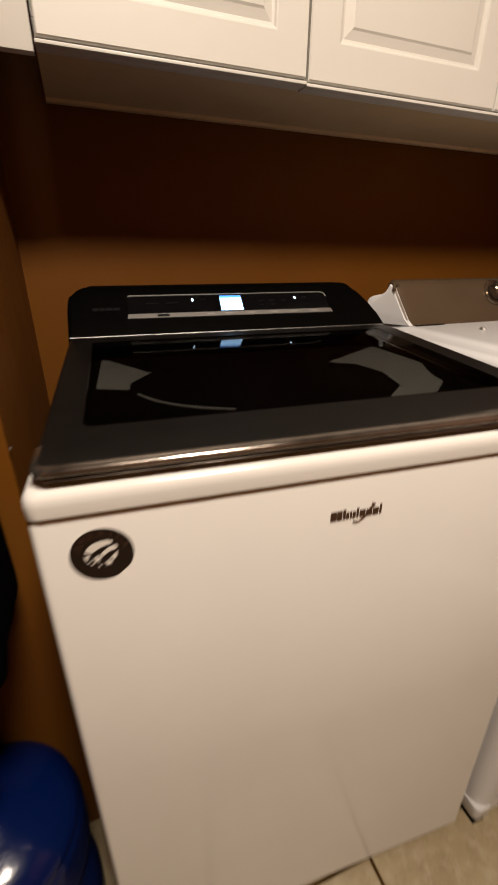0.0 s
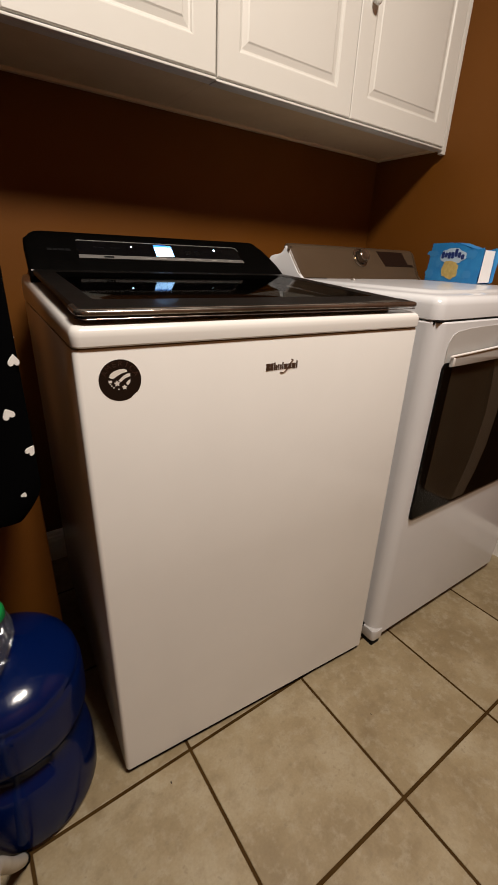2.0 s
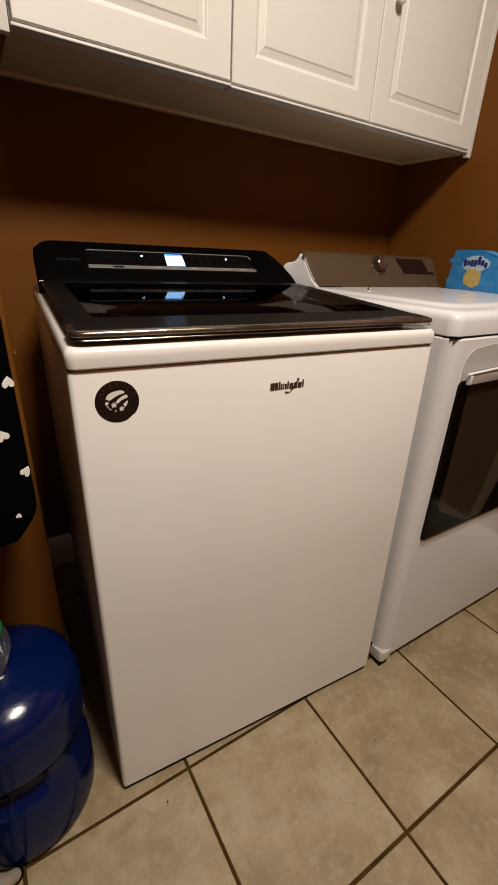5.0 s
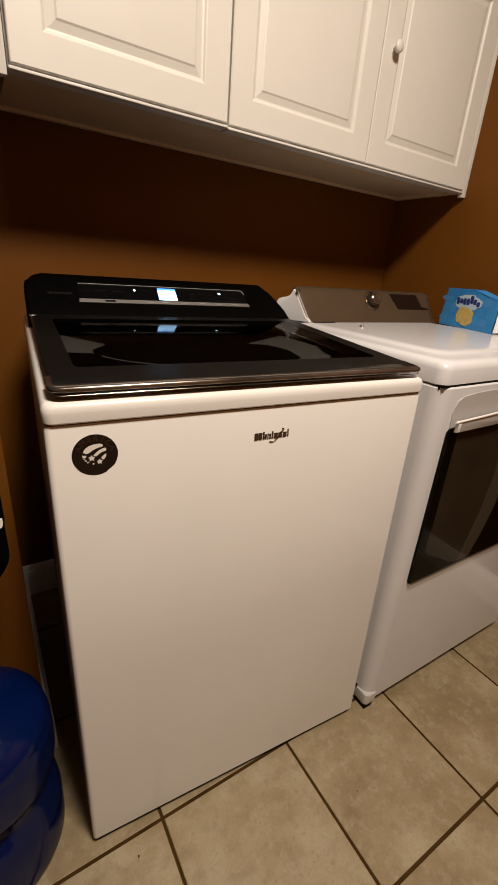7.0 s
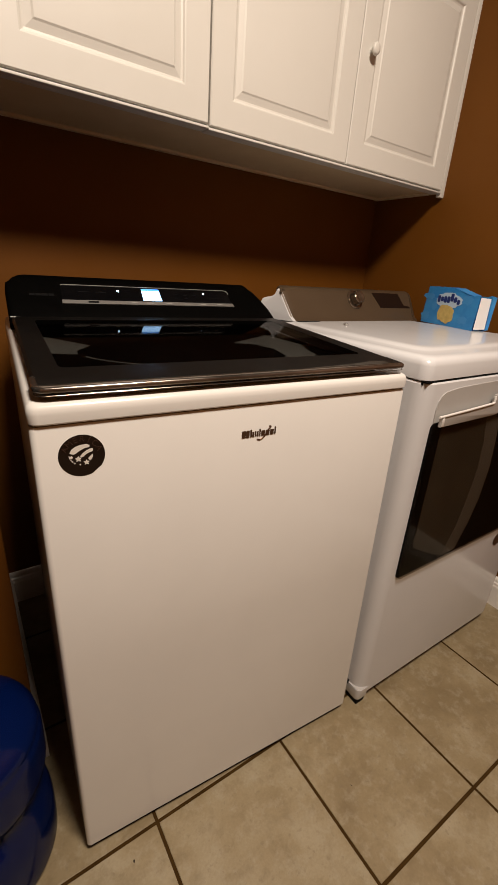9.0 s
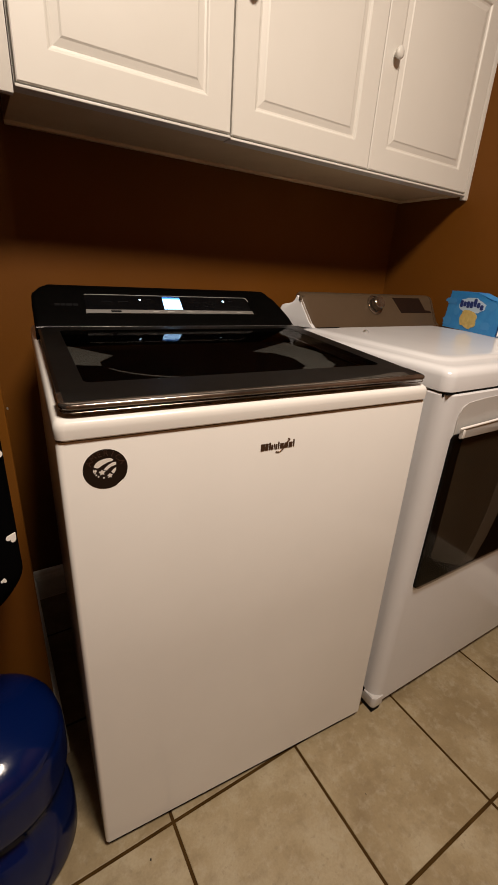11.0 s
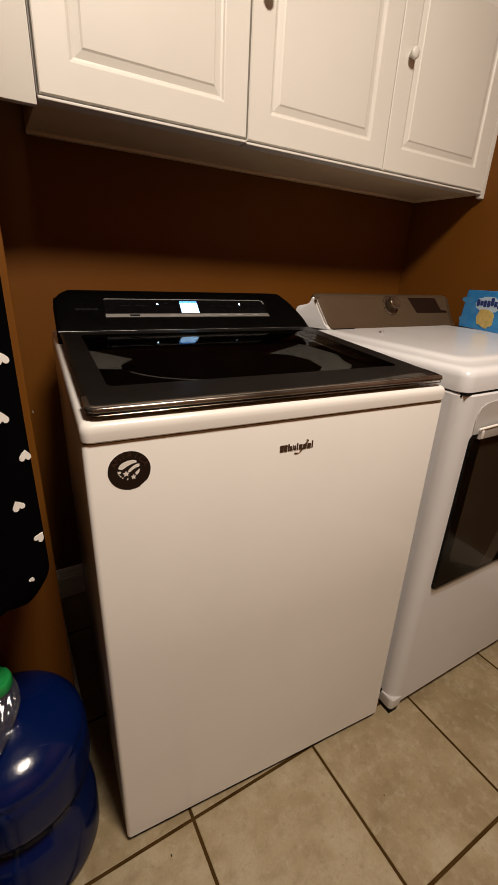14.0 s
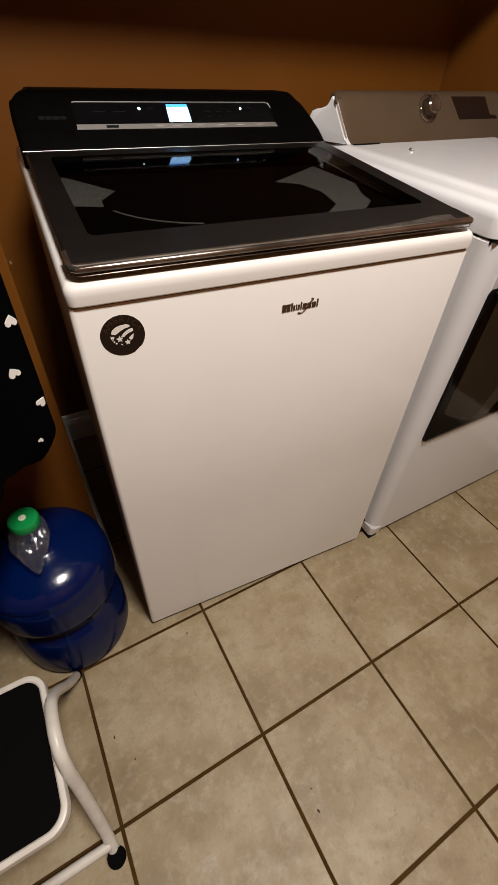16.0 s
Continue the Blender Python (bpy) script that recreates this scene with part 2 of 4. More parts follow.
# ---- mesh helpers ----
def part(name, bm, material, parent=None, label="", smooth=True, angle=35):
    """Links a bmesh as one mesh object, under a thing or a part if one is given."""
    bmesh.ops.recalc_face_normals(bm, faces=bm.faces)
    me = bpy.data.meshes.new(name)
    bm.to_mesh(me)
    bm.free()
    me.materials.append(material)
    if smooth:
        me.polygons.foreach_set("use_smooth", [True] * len(me.polygons))
        me.set_sharp_from_angle(angle=radians(angle))
    ob = new(name, me)
    if parent is not None:
        ob.parent = parent
    if label:
        ob["label"] = label
    return ob


def thing(name, label, category, m=None, group="", kind=""):
    ob = new(name)
    ob.empty_display_size = 0.1
    if m is not None:
        ob.matrix_basis = m
    return tagged(ob, label, category, group, kind)


def box(x0, x1, y0, y1, z0, z1, bevel=0.0, seg=2, bm=None):
    bm = bm or bmesh.new()
    made = bmesh.ops.create_cube(bm, size=1.0)["verts"]
    for v in made:
        v.co = Vector(((x0 + x1) / 2 + v.co.x * (x1 - x0), (y0 + y1) / 2 + v.co.y * (y1 - y0), (z0 + z1) / 2 + v.co.z * (z1 - z0)))
    if bevel:
        edges = list({e for v in made for e in v.link_edges})
        bmesh.ops.bevel(bm, geom=edges, offset=bevel, segments=seg, profile=0.5, affect="EDGES")
    return bm


def prism(points, depth, m=None, bm=None, bevel=0.0):
    """A flat polygon in x and y, raised by depth along z, laid at m."""
    bm = bm or bmesh.new()
    m = m or Matrix()
    low = [bm.verts.new(m @ Vector((x, y, 0))) for x, y in points]
    high = [bm.verts.new(m @ Vector((x, y, depth))) for x, y in points]
    top = bm.faces.new(high)
    bm.faces.new(low[::-1])
    n = len(points)
    for i in range(n):
        bm.faces.new((low[i], low[(i + 1) % n], high[(i + 1) % n], high[i]))
    if bevel:
        bmesh.ops.bevel(bm, geom=list(top.edges), offset=bevel, segments=2, profile=0.5, affect="EDGES")
    return bm


def rounded(x0, x1, y0, y1, r, n=5):
    """The outline of a rectangle with round corners."""
    out = []
    for cx, cy, a in ((x1 - r, y0 + r, -90), (x1 - r, y1 - r, 0), (x0 + r, y1 - r, 90), (x0 + r, y0 + r, 180)):
        for i in range(n + 1):
            b = radians(a + 90 * i / n)
            out.append((cx + r * math.cos(b), cy + r * math.sin(b)))
    return out


def loft(rings, closed_ends=True, bm=None, wrap=True):
    """Skins rings of equally many points."""
    bm = bm or bmesh.new()
    vs = [[bm.verts.new(p) for p in ring] for ring in rings]
    n = len(vs[0])
    for a, b in zip(vs, vs[1:]):
        for i in range(n if wrap else n - 1):
            bm.faces.new((a[i], a[(i + 1) % n], b[(i + 1) % n], b[i]))
    if closed_ends:
        bm.faces.new(vs[0][::-1])
        bm.faces.new(vs[-1])
    return bm


def lathe(profile, segs=40, bm=None, wobble=None):
    """Turns (radius, height) round z."""
    rings = []
    for r, z in profile:
        ring = []
        for i in range(segs):
            a = 2 * math.pi * i / segs
            k = wobble(a, z) if wobble else 1.0
            ring.append((r * k * math.cos(a), r * k * math.sin(a), z))
        rings.append(ring)
    return loft(rings, True, bm)


def tube(points, radius, segs=12, bm=None):
    """A round bar along points, its bends rounded by the points given."""
    pts = [Vector(p) for p in points]
    rings = []
    up = Vector((0.13, 0.27, 0.95))
    for i, p in enumerate(pts):
        d = (pts[min(i + 1, len(pts) - 1)] - pts[max(i - 1, 0)]).normalized()
        a = d.cross(up).normalized()
        b = d.cross(a).normalized()
        rings.append([p + radius * (math.cos(2 * math.pi * k / segs) * a + math.sin(2 * math.pi * k / segs) * b) for k in range(segs)])
    return loft(rings, True, bm)


def curve_points(points, n=10):
    """A smooth line through points."""
    pts = [Vector(p) for p in points]
    out = []
    for i in range(len(pts) - 1):
        p0, p1, p2, p3 = pts[max(i - 1, 0)], pts[i], pts[i + 1], pts[min(i + 2, len(pts) - 1)]
        for k in range(n):
            t = k / n
            out.append(0.5 * (2 * p1 + (p2 - p0) * t + (2 * p0 - 5 * p1 + 4 * p2 - p3) * t * t + (3 * p1 - p0 - 3 * p2 + p3) * t ** 3))
    return out + [pts[-1]]


def lettering(text, size, m, material, parent, name="lettering", depth=0.0006):
    cu = bpy.data.curves.new(name, "FONT")
    cu.body, cu.size, cu.extrude, cu.align_x, cu.align_y = text, size, depth, "CENTER", "CENTER"
    tmp = bpy.data.objects.new(name, cu)
    me = bpy.data.meshes.new_from_object(tmp)
    bpy.data.objects.remove(tmp)
    me.transform(m)
    me.materials.append(material)
    ob = new(name, me)
    ob.parent = parent
    return ob


# ---- the room ----
BACK, RIGHT, RETURN_X, RETURN_Y = 0.85, 1.497, -0.045, 0.240
LEFT, REAR, TOP = -0.74, -1.85, 2.74

tagged(part("wall_north", box(RETURN_X, RIGHT + 0.12, BACK, BACK + 0.12, -0.02, TOP), PAINT, smooth=False), "unseen brown painted wall that closes the room behind the laundry machines", "wall", kind="structure")
tagged(part("wall_east", box(RIGHT, RIGHT + 0.12, REAR - 0.12, BACK, -0.02, TOP), PAINT, smooth=False), "brown painted side wall beside the dryer", "wall", kind="structure")
tagged(part("wall_return", box(LEFT, RETURN_X, RETURN_Y, BACK + 0.12, -0.02, TOP, 0.004), PAINT, smooth=False), "unseen brown painted wall that closes the room end beside the washer alcove", "wall", kind="structure")
# unseen walls to the left and rear, set close to cut bounced light
tagged(part("wall_west", box(LEFT - 0.12, LEFT, REAR - 0.12, RETURN_Y, -0.02, TOP), PAINT, smooth=False), "unseen brown painted wall that closes the room", "wall", kind="structure")
tagged(part("wall_south", box(LEFT, RIGHT, REAR - 0.12, REAR, -0.02, TOP), PAINT, smooth=False), "unseen brown painted wall that closes the room", "wall", kind="structure")
# unseen ceiling, added dark for the same reason
tagged(part("ceiling", box(LEFT - 0.12, RIGHT + 0.12, REAR - 0.12, BACK + 0.12, TOP, TOP + 0.1), CEILING, smooth=False), "unseen tan ceiling, kept dark to limit bounced light", "ceiling", kind="structure")


def baseboard(name, x0, y0, x1, y1, nx, ny, label):
    """A moulded white board along the foot of a wall; (nx, ny) points into the room."""
    prof = [(0, 0), (0.014, 0), (0.014, 0.082), (0.012, 0.087), (0.012, 0.096), (0.0085, 0.100), (0.0085, 0.109), (0.005, 0.117), (0, 0.119)]
    rings = [[(x + nx * a, y + ny * a, z) for a, z in prof] for x, y in ((x0, y0), (x1, y1))]
    tagged(part(name, loft(rings), TRIM, angle=20), label, "baseboard", kind="structure")


baseboard("baseboard_north", RETURN_X, BACK, RIGHT, BACK, 0, -1, "white moulded baseboard behind the machines")
baseboard("baseboard_east", RIGHT, REAR, RIGHT, BACK - 0.0145, -1, 0, "white moulded baseboard beside the dryer")
baseboard("baseboard_alcove", RETURN_X, RETURN_Y, RETURN_X, BACK - 0.0145, 1, 0, "white moulded baseboard in the washer alcove")


# ---- wall cabinets ----
CAB_Y = 0.531


def cabinet_door(x0, x1, z0, z1, parent, knob_x, knob_z):
    """A routed door: a flat frame, a groove and a raised field."""
    prof = [(0.0, 0.019), (0.0, 0.0022), (0.0022, 0.0), (0.060, 0.0), (0.063, 0.0012), (0.066, 0.0042), (0.0705, 0.0056), (0.0845, 0.0024), (0.0882, 0.0003), (0.090, 0.0001)]
    rings = [[(x0 + i, CAB_Y + d, z0 + i), (x1 - i, CAB_Y + d, z0 + i), (x1 - i, CAB_Y + d, z1 - i), (x0 + i, CAB_Y + d, z1 - i)] for i, d in prof]
    door = part("door", loft(rings), FOIL, parent, angle=10)
    rim = [(0.0, 0.0), (0.0065, 0.0), (0.006, 0.006), (0.007, 0.010), (0.0145, 0.0155), (0.0165, 0.020), (0.0155, 0.0245), (0.010, 0.0275), (0.002, 0.0285)]
    bm = lathe(rim[1:], 24)
    bm.transform(pose(knob_x, CAB_Y, knob_z, 90, 0, 0) @ Matrix.Diagonal((0.82, 0.92, 0.85, 1)))
    part("knob", bm, FOIL, door, "white round knob", angle=60)
    return door


CX0, CX1, CZ1 = 0.055, 1.497, 2.012
# the run of cabinets hangs a touch lower towards the side wall
HANG = pose(0, 0, 0, 0, 0.40, 0)


def wall_cabinet(x0, x1, z0, label, doors):
    """One unit: sides, a recessed bottom, a hanging rail at the wall, a face frame and its doors."""
    cab = thing("wall_cabinet", label, "cabinet", HANG, group="wall cabinets")
    y0, y1 = CAB_Y + 0.0405, BACK - 0.008
    part("side_panel", box(x0, x0 + 0.013, y0, y1, 1.4695, CZ1, 0.001), BOARD, cab)
    part("side_panel", box(x1 - 0.013, x1, y0, y1, 1.4695, CZ1, 0.001), BOARD, cab)
    part("bottom_panel", box(x0, x1, y0, y1 - 0.0165, 1.4525, 1.4690), BOARD, cab, "tan recessed bottom panel")
    part("top_panel", box(x0 + 0.0135, x1 - 0.0135, y0, y1, CZ1 - 0.014, CZ1), BOARD, cab)
    part("hanging_rail", box(x0, x1, y1 - 0.016, y1, 1.4455, 1.4690), BOARD, cab)
    bm = box(x0, x1, CAB_Y + 0.020, CAB_Y + 0.040, z0, z0 + 0.036, 0.0015)
    box(x0, x1, CAB_Y + 0.020, CAB_Y + 0.040, CZ1 - 0.034, CZ1, 0.001, bm=bm)
    edges = [x0] + [(a[1] + b[0]) / 2 - 0.022 for a, b in zip(doors, doors[1:])] + [x1 - 0.040]
    for a in edges:
        box(a, a + (0.040 if a in (x0, edges[-1]) else 0.044), CAB_Y + 0.0205, CAB_Y + 0.0395, z0 + 0.0365, CZ1 - 0.0345, bm=bm)
    part("face_frame", bm, FOIL, cab)
    part("bottom_strip", box(x0, x1, CAB_Y + 0.0008, CAB_Y + 0.0195, z0, z0 + 0.0052, 0.0009), FOIL, cab, "thin white strip under the doors")
    for a, b, knob_x, knob_z in doors:
        cabinet_door(a, b, z0 + 0.0088, 2.004, cab, knob_x, knob_z)
    return cab


unit = wall_cabinet(CX0, 0.5170, 1.4450, "white raised-panel wall cabinet with one door", ((0.058, 0.5150, 0.497, 1.742),))
part("filler_strip", box(RETURN_X + 0.001, CX0 - 0.003, CAB_Y + 0.004, CAB_Y + 0.024, 1.434, CZ1, 0.0015), FOIL, unit, "plain white filler strip")
unit = wall_cabinet(0.5175, 1.466, 1.4425, "white raised-panel wall cabinet with two doors, beside the wall", ((0.5195, 0.9785, 0.556, 1.733), (0.9815, 1.4625, 1.022, 1.728)))
part("end_stile", box(1.4665, CX1 - 0.001, CAB_Y + 0.002, CAB_Y + 0.0195, 1.4310, CZ1, 0.0015), FOIL, unit, "white scribe strip against the wall")
part("end_filler", box(1.4665, CX1 - 0.001, CAB_Y + 0.020, BACK - 0.008, 1.4450, CZ1), BOARD, unit)


# ---- washing machine ----
W = pose(0, 0, 0, 0, 0, -4.0)
washer = thing("washing_machine", "white top-load washing machine with black glass lid and lit display", "washing machine", W)
WX0, WX1, WB = 0.0, 0.688, 0.690


def washer_ring(z, y0, inset=0.0, r=0.008):
    return [(x, y, z) for x, y in rounded(WX0 + inset, WX1 - inset, y0 + inset, WB - inset, r)]


bm = loft([washer_ring(0.0165, 0.002, 0.004), washer_ring(0.0205, 0.000), washer_ring(0.50, 0.006), washer_ring(0.922, 0.0105), washer_ring(0.9265, 0.0115, 0.001)])
part("cabinet_shell", bm, WHITE, washer, angle=30)
# base plate near the front, black to paint the shaded gap at the floor
part("base", box(0.008, 0.680, 0.008, 0.67, 0.0, 0.0165), BLACK, washer, "base plate, blackened as the shade under the machine")


def top_ring(z, inset, r=0.013):
    """The top frame's outline; its upper edge climbs towards the console with the lid."""
    climb = max(0.0, min(1.0, (z - 0.9315) / 0.0255)) * math.tan(radians(3.65))
    return [(x, y, z + climb * min(y, 0.53)) for x, y in rounded(-0.0012 + inset, 0.6892 - inset, 0.0065 + inset, WB - inset, r)]


bm = loft([top_ring(0.9290, 0.003), top_ring(0.9315, 0.0006), top_ring(0.943, 0.0), top_ring(0.9495, 0.0008), top_ring(0.9536, 0.0028), top_ring(0.9560, 0.0062), top_ring(0.957, 0.0115), top_ring(0.957, 0.020), top_ring(0.957, 0.046, 0.01)], closed_ends=False)
part("worktop", bm, WHITE, washer, "white enamel top frame with a soft rounded edge", angle=40)
part("seam", box(0.0075, 0.681, 0.0128, 0.68, 0.9262, 0.9292), SEAM, washer)

# the lid rises towards the back; its own frame: u across, v up the slope
LID_M = Matrix.Translation((0, 0.013, 0.9622)) @ pose(0, 0, 0, 3.65, 0, 0)
LX0, LX1, LV1 = 0.012, 0.678, 0.487
GX0, GX1, GV0, GV1 = 0.052, 0.636, 0.086, 0.452


def lid_ring(h, i, r):
    return [LID_M @ Vector((x, y, h)) for x, y in rounded(LX0 + i, LX1 - i, i, LV1, r, 6)]


def window_ring(h, i=0.0):
    return [LID_M @ Vector((x, y, h)) for x, y in rounded(GX0 + i, GX1 - i, GV0 + i, GV1 - i, 0.012, 6)]


bm = loft([window_ring(0.006), lid_ring(0.006, 0.004, 0.012), lid_ring(0.008, 0.0, 0.014), lid_ring(0.013, 0.0, 0.014), lid_ring(0.0158, 0.004, 0.012), window_ring(0.0158), window_ring(0.006)], closed_ends=False)
lid = part("lid", bm, LID, washer, "charcoal lid with tinted glass window", angle=30)
bm = loft([lid_ring(-0.0060, 0.034, 0.02), lid_ring(0.0058, 0.034, 0.02)])
for f in list(bm.faces):
    if len(f.verts) > 4:
        bm.faces.remove(f)
part("lid_gasket", bm, GASKET, lid)
part("window_pane", prism(rounded(GX0 + 0.0005, GX1 - 0.0005, GV0 + 0.0005, GV1 - 0.0005, 0.012, 6), 0.0012, LID_M @ Matrix.Translation((0, 0, 0.0142))), LID_GLASS, lid, "tinted glass pane")
# bright lip along the front edge, and the dark finger groove under it
lip = [(0.004, 0.0066), (0.0, 0.0074), (-0.0022, 0.0095), (-0.0026, 0.0120), (-0.0016, 0.0145), (0.0012, 0.0160), (0.0050, 0.0165), (0.0085, 0.0166)]


def lid_edge(back, r=0.014, n=7):
    """Points and outward normals along the lid's front edge, round both corners and a little up the sides."""
    out = [((LX0, back), (-1, 0))]
    for cx, a0 in ((LX0 + r, 180), (LX1 - r, 270)):
        for i in range(n + 1):
            b = radians(a0 + 90 * i / n)
            out.append(((cx + r * math.cos(b), r + r * math.sin(b)), (math.cos(b), math.sin(b))))
    return out + [((LX1, back), (1, 0))]


bm = loft([[LID_M @ Vector((p[0] - n[0] * d, p[1] - n[1] * d, h)) for d, h in ((d if d < 0.005 else 0.005 + (d - 0.005) * max(0.0, -n[1]) ** 2, h) for d, h in lip)] for p, n in lid_edge(0.05)])
part("lid_lip", bm, LIP, lid, "worn metal lip", angle=50)
bm = tube([LID_M @ Vector((p[0] + n[0] * 0.0002, p[1] + n[1] * 0.0002, 0.0040)) for p, n in lid_edge(0.022)[1:-1]], 0.0008, 8)
part("lid_bead", bm, LIP, lid)

# reflection on the lid, painted as a thin pale patch
part("scuff", prism([(0.430, 0.0090), (0.640, 0.0090), (0.642, 0.0260), (0.612, 0.0300), (0.570, 0.0220), (0.500, 0.0150)], 0.0004, LID_M @ Matrix.Translation((0, 0, 0.0160))), LID_GLEAM, lid, "pale patch painted as a reflection on the lid edge", smooth=False)

# what shows through the pane: a solid black slab painting the unlit tub opening, grey corner pieces round it
part("unlit_well_slab", box(0.046, 0.644, 0.060, 0.496, 0.9300, 0.9654), BLACK, washer)
WELL_Z = 0.9658
left_corner = [(0.062, 0.505), (0.144, 0.372), (0.109, 0.318), (0.106, 0.282), (0.058, 0.30)]
right_corner = [(0.474, 0.362), (0.632, 0.47), (0.640, 0.31), (0.618, 0.265), (0.604, 0.235), (0.592, 0.19), (0.545, 0.146), (0.466, 0.146), (0.512, 0.19), (0.531, 0.27), (0.516, 0.335)]
for corner in (left_corner, right_corner):
    part("deck_corner", prism(corner, 0.0008, Matrix.Translation((0, 0, WELL_Z))), DECK, washer, "grey plastic deck corner", smooth=False)
rim = [(0.298 - 0.195 * math.cos(a), 0.315 - 0.170 * math.sin(a)) for a in np.linspace(0.35, 1.25, 16)]
inner = [(0.298 - 0.191 * math.cos(a), 0.315 - 0.165 * math.sin(a)) for a in np.linspace(1.25, 0.35, 16)]
part("tub_rim", prism(rim + inner, 0.0008, Matrix.Translation((0, 0, WELL_Z))), DECK, washer, "thin grey tub rim", smooth=False)

# console: a black wedge with slanted ends
CON = [(0.494, 0.0), (0.496, 0.993), (0.5045, 1.0017), (0.535, 1.02735), (0.560, 1.04838), (0.580, 1.0652), (0.589, 1.07277), (0.597, 1.0795), (0.6015, 1.0833), (0.606, 1.0862), (0.6115, 1.0885), (0.618, 1.0900), (0.676, 1.088), (0.686, 1.080), (WB, 0.0)]


def console_ring(k, x_low, x_high):
    """One end: points of the wedge's outline, drawn in towards the top; k bends the end."""
    out = []
    for y, z in CON:
        z = z or 0.9618
        s = 1.0 if y > 0.617 and z > 1.0 else max(0.0, (z - 1.004) / 0.086)
        out.append((x_low + (x_high - x_low) * (1.0 - math.sqrt(max(0.0, 1.0 - s ** k))) if k > 2 else x_low + (x_high - x_low) * s ** k, y, z))
    return out


def softened(ring, k):
    """Draws the edges of a console end in by k, to round them."""
    return [(x, y + (k if i < 11 else -0.3 * k), z - (k if 7 <= i <= 13 else 0.0)) for i, (x, y, z) in enumerate(ring)]


rings = []
for a, k in ((0.0, 0.0085), (0.0012, 0.0048), (0.0035, 0.0022), (0.0070, 0.0006), (0.0115, 0.0)):
    rings.append(softened(console_ring(6.0, 0.0070 + a, 0.042 + a), k))
for a, k in ((0.0115, 0.0), (0.0070, 0.0006), (0.0035, 0.0022), (0.0012, 0.0048), (0.0, 0.0085)):
    rings.append(softened(console_ring(1.6, 0.6875 - a, 0.636 - a), k))
console = part("console", loft(rings), CONSOLE, washer, "black slanted control console", angle=30)
part("console_foot_trim", tube([(x, 0.5095, 1.0068) for x in np.linspace(0.010, 0.679, 10)], 0.0009, 8), SILVER, console, "bright trim line")

# the slanted face: u across, v up the slope
SLOPE = math.degrees(math.atan2(0.0715, 0.085))
FACE = Matrix.Translation((0, 0.512, 1.008)) @ pose(0, 0, 0, SLOPE, 0, 0)


def on_face(points, depth, lift=0.0):
    return prism(points, depth, FACE @ Matrix.Translation((0, 0, lift)))


def V(y):
    """How far up the slanted face a depth lies."""
    return (y - 0.512) / math.cos(radians(SLOPE))


part("control_panel", on_face(rounded(0.122, 0.562, V(0.548), V(0.588), 0.006), 0.0009), BLACK_GLOSS, console, "glossy black touch panel")
part("panel_rim", tube([FACE @ Vector((x, v, 0.0012)) for x, v in [(0.124, V(0.5870)), (0.128, V(0.5882)), (0.34, V(0.5882)), (0.552, V(0.5882)), (0.560, V(0.586)), (0.5635, V(0.578))]], 0.0010, 6), SILVER, console, "thin bright panel rim")
bm = on_face([(0.120, V(0.541)), (0.566, V(0.541)), (0.563, V(0.5495)), (0.121, V(0.5495))], 0.0032, 0.0003)
part("silver_bar", bm, KEY_BAR, console, "brushed silver key bar")
part("power_mark", on_face([(0.178, V(0.5432)), (0.202, V(0.5432)), (0.202, V(0.5475)), (0.178, V(0.5475))], 0.0006, 0.0033), BLACK, console)
for a, b in ((0.28, 0.296), (0.318, 0.336), (0.37, 0.386), (0.42, 0.436), (0.465, 0.481), (0.515, 0.531)):
    part("key_mark", on_face([(a, V(0.5448)), (b, V(0.5448)), (b, V(0.5462)), (a, V(0.5462))], 0.0003, 0.0034), RECESS, console, smooth=False)
part("display", on_face([(0.313, V(0.5535)), (0.3615, V(0.5535)), (0.3615, V(0.5795)), (0.3145, V(0.5795))], 0.0004, 0.0009), SCREEN, console, "lit pale blue display", smooth=False)
part("display_header", on_face([(0.3145, V(0.580)), (0.3615, V(0.580)), (0.3615, V(0.5845)), (0.315, V(0.5845))], 0.0004, 0.0009), SCREEN_BAR, console, "blue display header", smooth=False)
for u in (0.255, 0.4865):
    part("lit_key", on_face([(u + 0.0024 * math.cos(a), V(0.577) + 0.0032 * math.sin(a)) for a in np.linspace(0, 2 * math.pi, 12, endpoint=False)], 0.0004, 0.0009), LED, console, "small lit key", smooth=False)
for a, b, y in ((0.398, 0.412, 0.571), (0.425, 0.437, 0.571), (0.452, 0.463, 0.571), (0.40, 0.41, 0.562), (0.428, 0.436, 0.562), (0.272, 0.284, 0.577), (0.503, 0.514, 0.577), (0.16, 0.185, 0.571), (0.2, 0.225, 0.571)):
    part("key_print", on_face([(a, V(y)), (b, V(y)), (b, V(y + 0.0016)), (a, V(y + 0.0016))], 0.0002, 0.0010), KEY_PRINT, console, smooth=False)
for a, b in ((0.055, 0.066), (0.068, 0.078), (0.080, 0.093), (0.095, 0.106)):
    part("brand_bar", on_face([(a, V(0.560)), (b, V(0.560)), (b, V(0.5655)), (a, V(0.5655))], 0.0004, 0.0002), KEY_PRINT, console, smooth=False)

# badge: bars and a swoosh in bronze, on the front
FRONT = pose(0, -0.0002, 0, 89.3, 0, 0)
BADGE = FRONT @ Matrix.Translation((0.343, 0.876, 0)) @ Matrix.Diagonal((0.95, 0.9, 0.8, 1)) @ Matrix.Translation((-0.340, -0.876, 0))
def badge_block(a, b, low, high):
    return prism(rounded(a, b, low, high, 0.0011, 3), 0.0016, BADGE)


